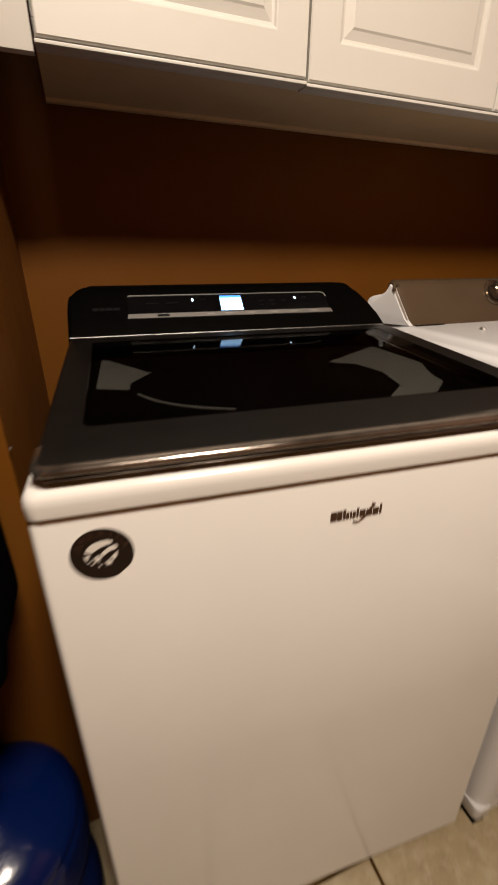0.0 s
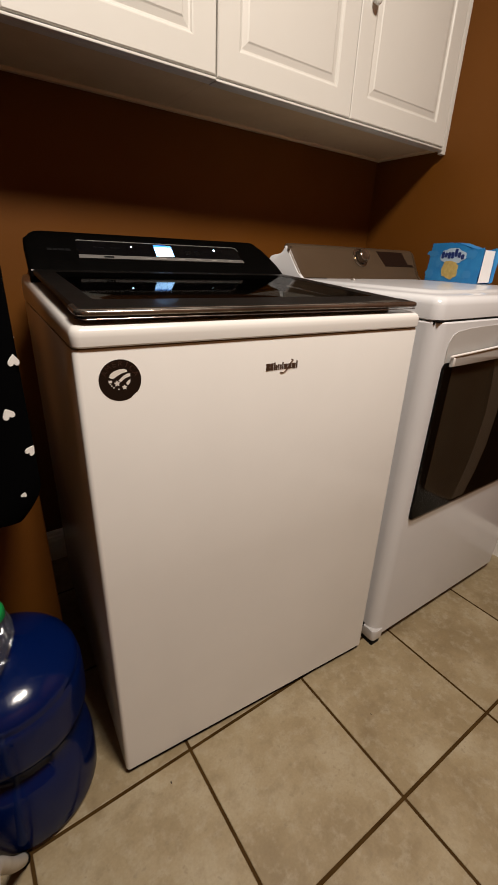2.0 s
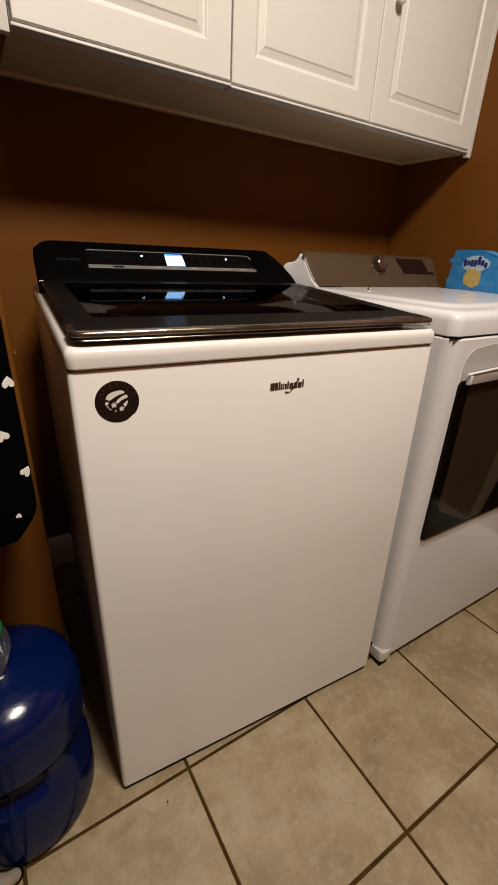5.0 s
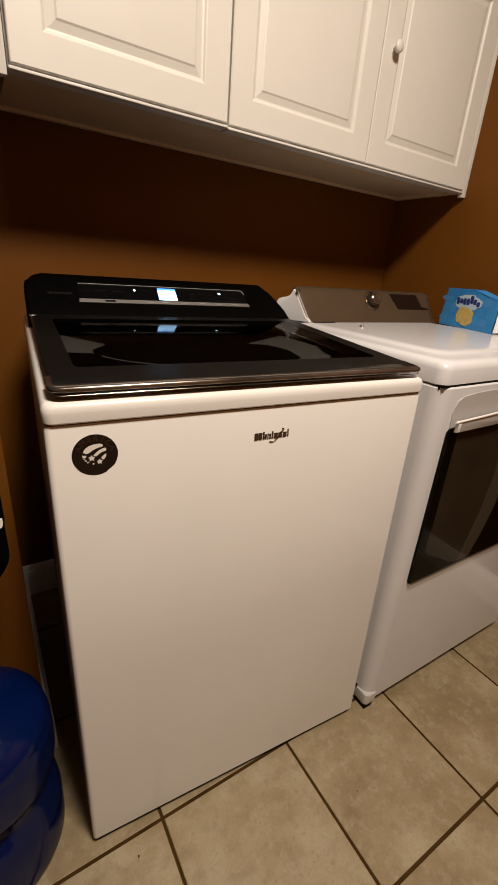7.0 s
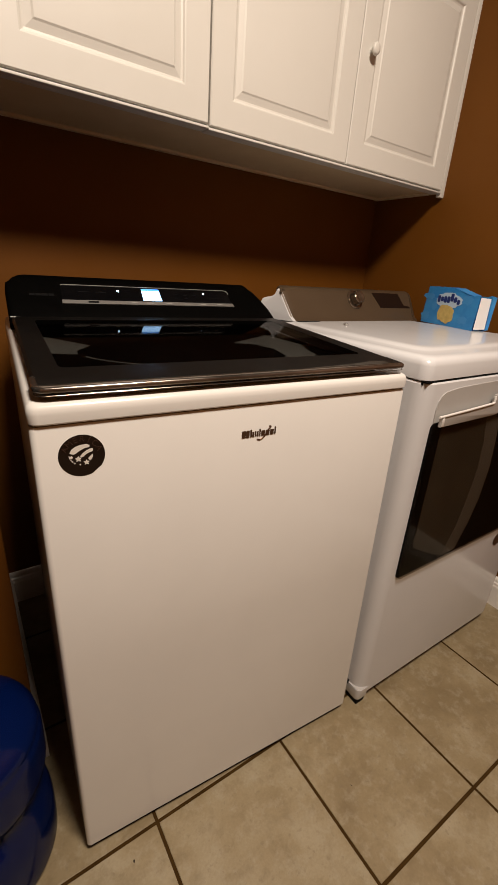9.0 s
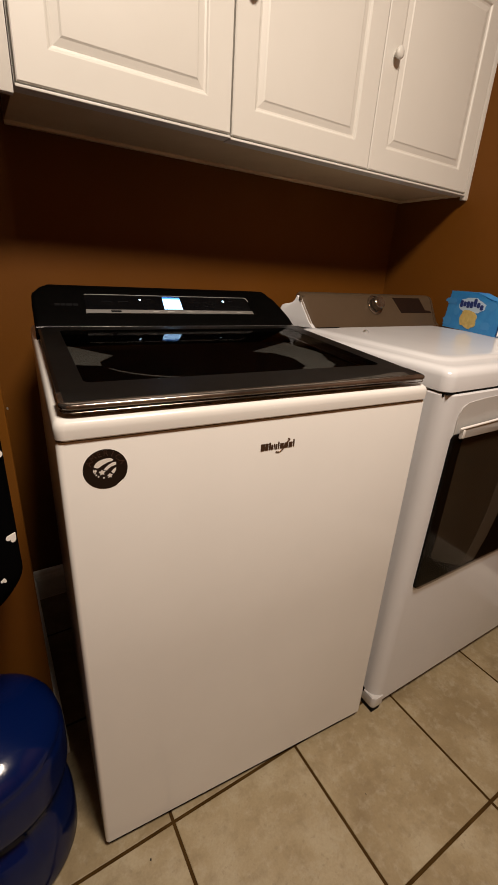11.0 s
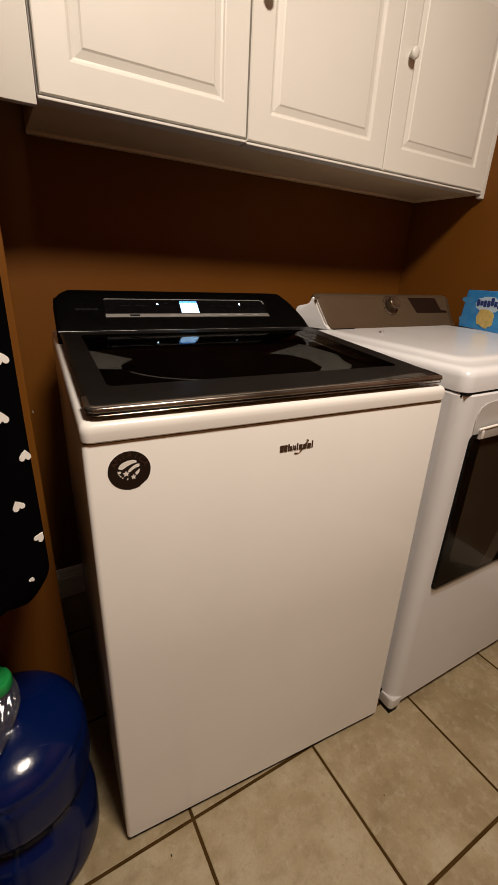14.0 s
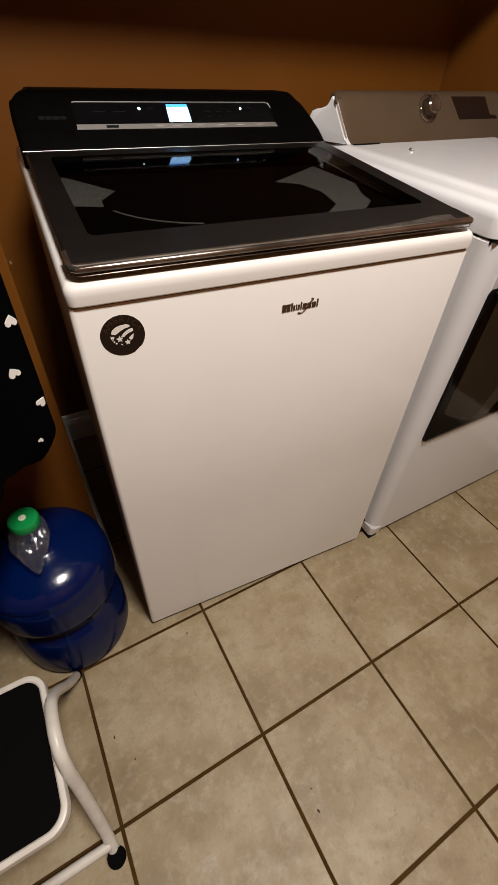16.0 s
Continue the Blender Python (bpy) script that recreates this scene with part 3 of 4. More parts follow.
badge = part("badge", badge_block(0.3055, 0.3135, 0.8700, 0.8838), LOGO, washer, "bronze-coloured raised badge", smooth=False)
for a, b, hi in ((0.3142, 0.3210, 0.8838), (0.3222, 0.3258, 0.8850), (0.3266, 0.3305, 0.8802), (0.3318, 0.3342, 0.8812), (0.3354, 0.3394, 0.8802), (0.3406, 0.3436, 0.8846), (0.3450, 0.3530, 0.8806), (0.3542, 0.3622, 0.8806), (0.3634, 0.3714, 0.8806), (0.3728, 0.3758, 0.8852)):
    part("badge_bar", badge_block(a, b, 0.8700, hi), LOGO, badge, smooth=False)
sw = curve_points([(0.337, 0.8645, 0), (0.344, 0.8635, 0), (0.353, 0.870, 0), (0.359, 0.8805, 0), (0.365, 0.886, 0), (0.361, 0.888, 0)], 5)
part("badge_swoosh", tube([BADGE @ Vector((p.x, p.y, 0.001)) for p in sw], 0.0012, 6), LOGO, badge)

# round sticker with a small flag drawing
SC = (0.0605, 0.8805)
ST = FRONT @ Matrix.Translation((SC[0], SC[1], 0.0002))
outline = []
for i in range(56):
    a = 2 * math.pi * i / 56
    r = 0.0305 + (-0.0010 if 300 < math.degrees(a) < 318 else 0.0)
    outline.append((r * math.cos(a), r * math.sin(a)))
sticker = part("sticker", prism(outline, 0.0005, ST), VINYL, washer, "round black sticker with a flag design and the word AMERICA", smooth=False)
for i, ch in enumerate("AMERICA"):
    a = radians(152 - i * 22)
    lettering(ch, 0.0115, ST @ Matrix.Translation((0.0240 * math.cos(a), 0.0240 * math.sin(a), 0.0006)) @ pose(0, 0, 0, 0, 0, math.degrees(a) - 90), LETTER, sticker)


def patch(points):
    """A flat printed shape on the sticker, its points in hundredths of the sticker's radius."""
    return prism([(x * 0.000285, y * 0.000285 - 0.0008) for x, y in points], 0.0005, ST @ Matrix.Translation((0, 0, 0.0004)))


for shape in (
    [(-55, 22), (-46, 40), (-28, 52), (-4, 59), (24, 60), (38, 52), (36, 44), (14, 40), (-10, 30), (-28, 18), (-38, 14)],
    [(-10, 0), (2, 14), (18, 26), (36, 34), (50, 35), (52, 22), (44, 18), (28, 14), (12, 4), (4, -4)],
    [(26, -14), (36, -4), (50, 6), (49, -8), (42, -20), (34, -26)],
    [(-60, 10), (-54, 4), (-46, 8), (-42, 0), (-48, -8), (-54, -4), (-58, -8)],
):
    part("flag_stripe", patch(shape), FLAG, sticker, smooth=False)
for x, y, r in ((-18, -12, 17), (18, -34, 15), (-46, -22, 5), (-36, -32, 5), (-12, -42, 5), (-52, -12, 4)):
    star = [((r if i % 2 == 0 else r * 0.5) * math.cos(radians(90 + 36 * i)) + x, (r if i % 2 == 0 else r * 0.5) * math.sin(radians(90 + 36 * i)) + y) for i in range(10)]
    part("flag_star", patch(star), FLAG, sticker, smooth=False)


# ---- dryer ----
dryer = thing("dryer", "white front-load dryer with smoked glass door", "dryer", pose(0.722, -0.062, 0, 0, 0, -0.4))
DW, DD = 0.686, 0.762


def dryer_ring(z, inset, r=0.034, front=0.0):
    return [(x, y, z) for x, y in rounded(inset, DW - inset, front + inset, DD - inset, r)]


bm = loft([dryer_ring(0.030, 0.006), dryer_ring(0.033, 0.001), dryer_ring(0.10, 0.0), dryer_ring(0.9350, 0.0), dryer_ring(0.9382, 0.002)])
part("cabinet_shell", bm, DRYER_WHITE, dryer, angle=30)


def foot_ring(z, i):
    """The plan of the corner foot, with a tight front corner."""
    arc = [(0.0125 - (0.0135 - i) * math.cos(a), 0.0115 - (0.0125 - i) * math.sin(a)) for a in np.linspace(0.0, math.pi / 2, 7)]
    return [(x, y, z) for x, y in [(-0.001 + i, 0.046), *arc, (0.036 - i, -0.001 + i), (0.036 - i, 0.046)]]


# black block paints the dark recess behind the corner foot
part("corner_recess_shade", box(-0.0014, 0.010, 0.038, 0.075, 0.046, 0.062, 0.001), BLACK, dryer, "black block painted as the dark recess behind the corner foot")
part("corner_foot", loft([foot_ring(0.016, 0.005), foot_ring(0.018, 0.001), foot_ring(0.021, 0.0), foot_ring(0.0535, 0.0), foot_ring(0.0552, 0.0016)]), DRYER_WHITE, dryer, "white plastic corner foot", angle=35)
part("foot_seam", loft([foot_ring(0.0553, 0.0012), foot_ring(0.0562, 0.0012)]), RECESS, dryer)
# shade beneath the foot, put in as a black block
part("under_foot_shade", box(0.002, 0.034, 0.002, 0.044, 0.0, 0.0158, 0.002), BLACK, dryer, "black block painted as the shade under the corner foot")
part("panel_notch", box(0.0044, 0.0062, 0.0138, 0.0175, 0.9325, 0.9380), BLACK, dryer)
# dryer base plate, its black standing in for shade below the shell
part("base", box(0.02, DW - 0.02, 0.03, DD - 0.03, 0.0, 0.0295), BLACK, dryer, "base plate, blackened as the shade under the machine")
top_rings = ((0.9400, 0.004, 0.022), (0.943, 0.0, 0.024), (0.972, 0.0, 0.024), (0.9805, 0.0022, 0.024), (0.9865, 0.0070, 0.025), (0.9895, 0.0140, 0.026), (0.9908, 0.024, 0.028), (0.9915, 0.050, 0.030), (0.9935, 0.055, 0.031), (0.9965, 0.061, 0.032), (0.9980, 0.068, 0.033), (0.9980, 0.085, 0.034))
bm = loft([dryer_ring(z, i, r, 0.004) for z, i, r in top_rings])
part("top_panel", bm, DRYER_WHITE, dryer, "white crowned top panel", angle=50)
part("top_seam", box(0.006, DW - 0.006, 0.004, DD - 0.01, 0.9378, 0.9402), BLACK, dryer)

# dryer console: bronze film on a white wedge with a flared end cap
dprof = [(0.522, 0.998), (0.537, 1.010), (0.5745, 1.075), (0.5785, 1.082), (0.584, 1.0885), (0.592, 1.0935), (0.602, 1.096), (0.613, 1.0955), (0.626, 1.089), (0.662, 0.998)]


def console_end(x, shrink, flare=0.0, depth=1.0):
    """One ring of the console; flare leans it over, depth draws its back in."""
    ring = []
    for i, (y, z) in enumerate(dprof):
        y = 0.522 + (y - 0.522) * (1.0 if i < 4 else depth)
        ring.append((x + flare * (z - 0.998) / 0.084, y + min(shrink, 0.004) * (1 if i < 6 else 0), z - shrink * (0.0, 0.0, 0.25, 0.45, 0.7, 0.9, 1.0, 1.0, 1.0, 0.0)[i]))
    return ring


dcon = part("console", loft([console_end(0.0660, 0.0200, -0.022, 0.56), console_end(0.0668, 0.0160, -0.022, 0.58), console_end(0.0690, 0.0105, -0.022, 0.64), console_end(0.073, 0.0052, -0.022, 0.76), console_end(0.080, 0.0025, -0.022, 0.86), console_end(0.088, 0.0008, -0.0215, 0.95), console_end(0.098, 0, -0.021), console_end(0.64, 0, 0.01), console_end(0.644, 0.003, 0.01)]), BRONZE, dryer, "bronze-grey control console", angle=25)
# the white side of the console: it follows the leaning front edge and dips behind the crest
side = [(0.5225, 0.9985), (0.537, 1.010), (0.556, 1.043), (0.572, 1.0725), (0.577, 1.0835), (0.580, 1.0870), (0.583, 1.0868), (0.590, 1.0800), (0.600, 1.0715), (0.612, 1.0660), (0.628, 1.0630), (0.646, 1.0610), (0.662, 1.0570), (0.672, 1.0490), (0.676, 1.0350), (0.677, 0.9985)]


def side_ring(x, shrink):
    """One ring of the end cap, flaring outwards to the rear."""
    mid = Vector((0.0, 0.585, 1.035))
    out = []
    for y, z in side:
        back = max(0.0, y - 0.580)
        p = Vector((x - 0.022 * (z - 0.998) / 0.084 - 0.50 * back, min(y, 0.580) + 0.36 * back, z))
        d = (mid - p) * shrink
        out.append((p.x, p.y + d.y, max(0.9985, p.z + d.z)))
    return out


bm = loft([side_ring(0.0622, 0.06), side_ring(0.0625, 0.02), side_ring(0.0634, 0.0), side_ring(0.074, 0.0)])
part("end_cap", bm, DRYER_WHITE, dcon, "white flared console end cap", angle=40)
part("end_cap", loft([console_end(0.6445, 0.0, 0.01), console_end(0.655, 0.003, 0.01), console_end(0.662, 0.012, 0.0)]), BRONZE, dcon, "bronze-grey console end cap", angle=30)
DSL = math.degrees(math.atan2(0.066, 0.038))
DFACE = Matrix.Translation((0, 0.537, 1.010)) @ pose(0, 0, 0, DSL, 0, 0)
front = [(0.5365, 1.0085), (0.5480, 1.0295), (0.5600, 1.0510), (0.5690, 1.0665), (0.5720, 1.0725), (0.5745, 1.0775)]
bm = loft([[(a - 0.022 * (z - 0.998) / 0.084, y - lift, z + 0.4 * lift) for y, z in front] + [(a - 0.022 * (z - 0.998) / 0.084, y + 0.006, z - 0.003) for y, z in front[::-1]] for a, lift in ((0.0650, -0.0020), (0.0660, 0.0002), (0.0690, 0.0004), (0.0720, 0.0003), (0.0738, -0.0010))])
part("edge_trim", bm, TRIM_GREY, dcon, "narrow grey edge trim", angle=60)
bm = lathe([(0.033, 0.0), (0.0335, 0.0015), (0.0320, 0.0040), (0.0285, 0.0045), (0.0280, 0.0020), (0.0240, 0.0018)], 40)
bm.transform(DFACE @ Matrix.Translation((0.356, 0.061, 0.0005)))
part("dial_ring", bm, DIAL, dcon, "glossy bronze dial ring", angle=30)
bm = lathe([(0.0235, 0.0), (0.0235, 0.0030), (0.0228, 0.020), (0.0215, 0.0245), (0.0185, 0.0265), (0.0160, 0.0255), (0.004, 0.0250)], 36)
bm.transform(DFACE @ Matrix.Translation((0.356, 0.061, 0.0005)))
part("dial", bm, DIAL, dcon, "glossy bronze selector dial", angle=30)
part("display_window", prism([(0.478, 0.033), (0.640, 0.033), (0.632, 0.041), (0.607, 0.043), (0.588, 0.088), (0.449, 0.088)], 0.001, DFACE), DARK_WINDOW, dcon, "dark display window", smooth=False)
part("console_lip", box(0.075, 0.16, 0.513, 0.519, 0.9985, 1.0005, 0.0005), BLACK, dcon)

# the door: smoked glass set almost flush in the white front, with a grip over it
dz0, dz1, dx0, dx1 = 0.431, 0.842, 0.044, 0.640
door = part("door", prism(rounded(dx0, dx1, dz0, dz1 + 0.006, 0.014, 5), 0.0022, pose(0, -0.0004, 0, 90, 0, 0)), BLACK, dryer, "smoked glass door with a silver grip")
part("door_glass", prism(rounded(dx0 + 0.001, dx1 - 0.001, dz0 + 0.001, dz1 + 0.002, 0.013, 4), 0.003, pose(0, -0.0058, 0, 90, 0, 0)), DOOR_GLASS, door, "smoked glass")
# flat inlays under the glass: a grey-brown area and a lighter band
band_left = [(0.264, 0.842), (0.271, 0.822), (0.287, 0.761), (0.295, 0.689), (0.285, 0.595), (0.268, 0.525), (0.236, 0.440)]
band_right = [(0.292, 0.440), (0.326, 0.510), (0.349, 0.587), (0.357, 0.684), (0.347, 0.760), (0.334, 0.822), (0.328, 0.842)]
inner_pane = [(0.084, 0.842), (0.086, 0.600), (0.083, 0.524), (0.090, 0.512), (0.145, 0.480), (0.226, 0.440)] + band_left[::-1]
part("inner_pane", prism(inner_pane, 0.001, pose(0, -0.0027, 0, 90, 0, 0)), PANE_BROWN, door, "grey-brown panel under the glass", smooth=False)
part("pane_band", prism(band_left + band_right, 0.0008, pose(0, -0.0039, 0, 90, 0, 0)), PANE_BAND, door, "lighter band under the glass", smooth=False)
# flat inlay: the scoop's shading comes from its grey alone
scoop = [(0.050, 0.848), (0.049, 0.880), (0.052, 0.896), (0.060, 0.908), (0.076, 0.916), (0.125, 0.921), (0.330, 0.926), (0.500, 0.926), (0.600, 0.915), (0.636, 0.885), (0.640, 0.848)]
part("recess", prism(scoop, 0.0016, pose(0, -0.0004, 0, 90, 0, 0)), RECESS, door, "flat grey inlay painted as the shading of the grip scoop", smooth=False)
grip = [(0.058, 0.8415), (0.278, 0.8425), (0.300, 0.8475), (0.345, 0.8530), (0.345, 0.8980), (0.264, 0.8930), (0.262, 0.8720), (0.058, 0.8640)]
grip = part("grip", prism(grip, 0.007, pose(0, -0.0086, 0, 90, 0, 0), bevel=0.0015), GRIP, door, "silver door grip")
bm = tube([(0.047, -0.0150, 0.8655), (0.150, -0.0158, 0.8695), (0.2555, -0.0158, 0.8740), (0.2605, -0.0155, 0.8765), (0.2620, -0.0150, 0.8810), (0.2615, -0.0140, 0.8900)], 0.0026, 10)
part("grip_rim", bm, GRIP_RIM_GLINT, grip, "bright grip rim")
# highlight on the grip's end, painted as a bright bar
part("grip_end_highlight", prism(rounded(0.058, 0.0655, 0.8430, 0.8625, 0.002), 0.0014, pose(0, -0.0158, 0, 90, 0, 0), bevel=0.0005), GRIP_RIM_GLINT, grip, "bright bar painted as the highlight on the grip end")
bm = lathe([(0.0225, 0.0), (0.0225, 0.0008), (0.0200, 0.0016), (0.0005, 0.0020)], 32)
bm.transform(pose(0.562, -0.0005, 0.381, 90, 0, 0))
part("round_badge", bm, LOGO, dryer, "small dark bronze disc badge")
part("glass_mark", prism(rounded(0.340, 0.392, 0.790, 0.816, 0.003), 0.0006, pose(0, -0.0089, 0, 90, 0, 0)), SILVER, door, "small chrome-edged tag", smooth=False)
part("tag_face", prism(rounded(0.3435, 0.3885, 0.797, 0.8125, 0.002), 0.0004, pose(0, -0.0096, 0, 90, 0, 0)), DIAL, door, "dark tag face", smooth=False)


# ---- box on the dryer ----
carton = thing("dryer_sheet_box", "open blue carton of dryer sheets lying on the dryer top", "box", pose(1.382, 0.442, 0.9985, 0, 0, -109.9))
# the long printed face runs along local x; the open, slightly crushed end is at x = BL
BL, BD, BH = 0.265, 0.047, 0.1225
CRUSHED = [(0, 0), (BL, 0), (BL + 0.003, BH - 0.016), (BL - 0.020, BH - 0.021), (BL - 0.048, BH - 0.020), (BL - 0.075, BH - 0.013), (BL - 0.100, BH - 0.006), (BL - 0.125, BH - 0.001), (0.110, BH + 0.001), (0.014, BH)]
wall_t = 0.0012
bm = prism(CRUSHED, wall_t, pose(0, wall_t, 0, 90, 0, 0))
prism(CRUSHED, wall_t, pose(0, BD, 0, 90, 0, 0), bm=bm)
box(0, BL, wall_t, BD - wall_t, 0, wall_t, bm=bm)
box(0.014, BL - 0.125, wall_t, BD - wall_t, BH - wall_t, BH, bm=bm)
prism([(0, wall_t), (0.014, BH - wall_t), (0.0155, BH - wall_t), (0.0015, wall_t)], BD - 2 * wall_t, pose(0, BD - wall_t, 0, 90, 0, 0), bm=bm)
shell = part("shell", bm, CARTON, carton, "blue printed carton", smooth=False)
part("end_flap", prism([(0.003, 0.0), (BD - 0.003, 0.003), (BD - 0.005, BH - 0.028), (0.005, BH - 0.026)], 0.0012, Matrix.Translation((BL + 0.0035, 0, 0.003)) @ pose(0, 0, 0, 90, 0, 90)), CARTON_WHITE, carton, "white open end flap", smooth=False)
part("side_flap", prism([(0.0, 0.0), (0.010, 0.004), (0.015, BH - 0.022), (0.0, BH - 0.019)], 0.0012, Matrix.Translation((BL + 0.0035, BD, 0.002)) @ pose(0, 0, 0, 90, 0, 14)), CARTON, carton, "blue side flap", smooth=False)
bm = prism([(0.0, 0.002), (0.05, 0.004), (0.075, 0.002), (0.092, 0.012), (0.084, BD - 0.004), (0.04, BD - 0.004), (0, BD - 0.002)], 0.0012, Matrix.Translation((BL - 0.122, 0, BH - 0.001)) @ pose(0, 0, 0, 0, 13, 0))
part("torn_flap", bm, CARTON, carton, "bent carton flap", smooth=False)
SIDE = pose(0, -0.0004, 0, 90, 0, 0) @ Matrix.Translation((-0.016, 0, 0)) @ Matrix.Diagonal((1.18, 1.0, 1, 1))


def blob(cx, cy, rx, ry, seed, n=26, rough=0.22):
    """An uneven printed patch."""
    out = []
    for i in range(n):
        a = 2 * math.pi * i / n
        k = 1.0 + rough * noise.noise(Vector((2.2 * math.cos(a), 2.2 * math.sin(a), seed)))
        out.append((cx + rx * k * math.cos(a), cy + ry * k * math.sin(a)))
    return out


part("white_cloud", prism(blob(0.124, 0.082, 0.056, 0.024, 3.1), 0.0005, SIDE), CARTON_HAZE, shell, "white printed cloud", smooth=False)
part("yellow_patch", prism(blob(0.122, 0.038, 0.034, 0.030, 7.4, rough=0.25), 0.0009, SIDE), CARTON_YELLOW, shell, "pale yellow print", smooth=False)
for k, (h, d) in enumerate(((0.017, 0.0), (0.012, 0.001), (0.016, -0.004), (0.016, -0.004), (0.019, 0.002), (0.013, 0.001), (0.012, -0.002))):
    a = 0.076 + 0.0140 * k
    b = 0.072 + 0.006 * math.sin(math.pi * (k + 0.5) / 7) + d
    part("name_bar", prism(rounded(a, a + 0.0122, b, b + h * 1.3, 0.004, 3), 0.0012, SIDE), CARTON_NAVY, shell, smooth=False)
for cx, cy, rx, ry, seed in ((0.030, 0.022, 0.020, 0.015, 1.0), (0.198, 0.088, 0.022, 0.014, 2.0), (0.034, 0.090, 0.026, 0.010, 4.0), (0.196, 0.026, 0.018, 0.012, 5.0), (0.066, 0.060, 0.012, 0.016, 6.0)):
    part("sky_patch", prism(blob(cx, cy, rx, ry, seed, 18, 0.5), 0.00025, SIDE @ Matrix.Translation((0, 0, -0.0001))), CARTON_SKY, shell, smooth=False)


# ---- water bottle ----
bottle = thing("water_bottle", "blue five-gallon water bottle with green cap on the floor", "bottle", pose(-0.174, 0.104, 0, 0, 0, 20))
R = 0.1345
prof = [(0.02, 0.012), (0.07, 0.003), (0.105, 0.0), (0.122, 0.006), (R - 0.003, 0.016), (R, 0.026), (R + 0.001, 0.060), (R + 0.001, 0.105), (R - 0.001, 0.128), (R - 0.005, 0.150), (0.1245, 0.168), (0.1215, 0.180), (0.1205, 0.192), (0.1205, 0.206), (0.1225, 0.216), (0.1290, 0.228), (0.1345, 0.238), (0.1362, 0.250), (0.1364, 0.262), (0.1366, 0.278), (0.1366, 0.292), (0.1364, 0.306), (0.1360, 0.318), (0.1346, 0.326), (0.1318, 0.331), (0.1308, 0.335), (0.1320, 0.340), (0.1312, 0.345), (0.1268, 0.354), (0.1190, 0.3625), (0.1060, 0.372), (0.0880, 0.381), (0.0660, 0.389), (0.0460, 0.396), (0.0360, 0.403), (0.0300, 0.412), (0.0268, 0.424), (0.0245, 0.433), (0.0245, 0.466)]


def grip_recess(a, z):
    """The hand grip: a pocket pressed into the waist over part of the way round."""
    d = (math.degrees(a) + 360) % 360
    along = min(1.0, max(0.0, (d - 200) / 8)) * min(1.0, max(0.0, (276 - d) / 6))
    return 1.0 - 0.11 * along * max(0.0, 1.0 - abs((z - 0.200) / 0.030) ** 4)


shoulder = [(r, z) for r, z in prof if z > 0.3]
part("body", lathe(prof, 120, wobble=grip_recess), BOTTLE, bottle, "translucent blue ribbed plastic", angle=50)
bm = lathe([(0.0262, 0.465), (0.0284, 0.466), (0.0293, 0.469), (0.0290, 0.478), (0.0282, 0.483), (0.0266, 0.4852), (0.0235, 0.4858), (0.0220, 0.4853), (0.001, 0.4853)], 60, wobble=lambda a, z: 1.0 + 0.006 * math.cos(30 * a) * (0.464 < z < 0.480))
cap = part("cap", bm, GREEN, bottle, "green ribbed cap", angle=40)
bm = lathe([(0.0072, 0.0), (0.0072, 0.0008), (0.0005, 0.0008)], 24)
bm.transform(Matrix.Translation((0, 0, 0.4856)))
part("cap_dot", bm, CAP_DOT, cap, "pale round sticker")


def dome_height(r):
    """The height of the shoulder at a distance from the bottle's axis."""
    for (r0, z0), (r1, z1) in zip(shoulder, shoulder[1:]):
        if r1 <= r <= r0:
            return z0 + (z1 - z0) * (r0 - r) / max(1e-6, r0 - r1)
    return 0.424


# a clear film bag that hangs from the cap, gathered to a tip on the shoulder
rings = []
TIP = radians(-113)
for j in range(27):
    w = j / 26
    lean = 0.084 * w ** 1.25
    wide = 0.0290 + 0.0085 * math.sin(math.pi * min(1.0, 1.5 * w)) if w < 0.34 else 0.0375 * (1 - (w - 0.34) / 0.66) ** 0.75 + 0.0012
    ring = []
    for i in range(110):
        a = 2 * math.pi * i / 110
        turn = a + 0.5 * w
        fold = noise.noise(Vector((4 * math.cos(turn), 4 * math.sin(turn), 1.4 * w))) + 0.7 * noise.noise(Vector((8 * math.cos(turn), 8 * math.sin(turn), 2.6 * w))) + 0.22 * noise.noise(Vector((16 * math.cos(turn), 16 * math.sin(turn), 7 * w)))
        r = wide * (1 + (0.05 + 0.22 * w) * fold)
        x, y = lean * math.cos(TIP) + r * math.cos(a), lean * math.sin(TIP) + r * math.sin(a)
        far = math.hypot(x, y)
        z = max(0.467 - 0.058 * w + 0.004 * w * fold, dome_height(max(far, 0.0268)) + 0.0025 + 0.003 * abs(fold))
        ring.append((x, y, z))
    rings.append(ring)
part("neck_film", loft(rings, closed_ends=False), FILM, bottle, "crinkled clear plastic film", angle=22)


# ---- step stool ----
stool = thing("step_stool", "white metal step stool with black rubber tread", "stool")
SX0, SX1, SY0, SY1, SZ = -0.66, -0.2355, -0.357, -0.088, 0.25


def tread_ring(i, r, z):
    return [(x, y, z) for x, y in rounded(SX0 + i, SX1 - i, SY0 + i, SY1 - i, r, 8)]


part("tread", prism(rounded(SX0 + 0.0125, SX1 - 0.0125, SY0 + 0.0125, SY1 - 0.0125, 0.028, 6), 0.012, Matrix.Translation((0, 0, SZ - 0.008))), RUBBER, stool, "black ribbed rubber tread")
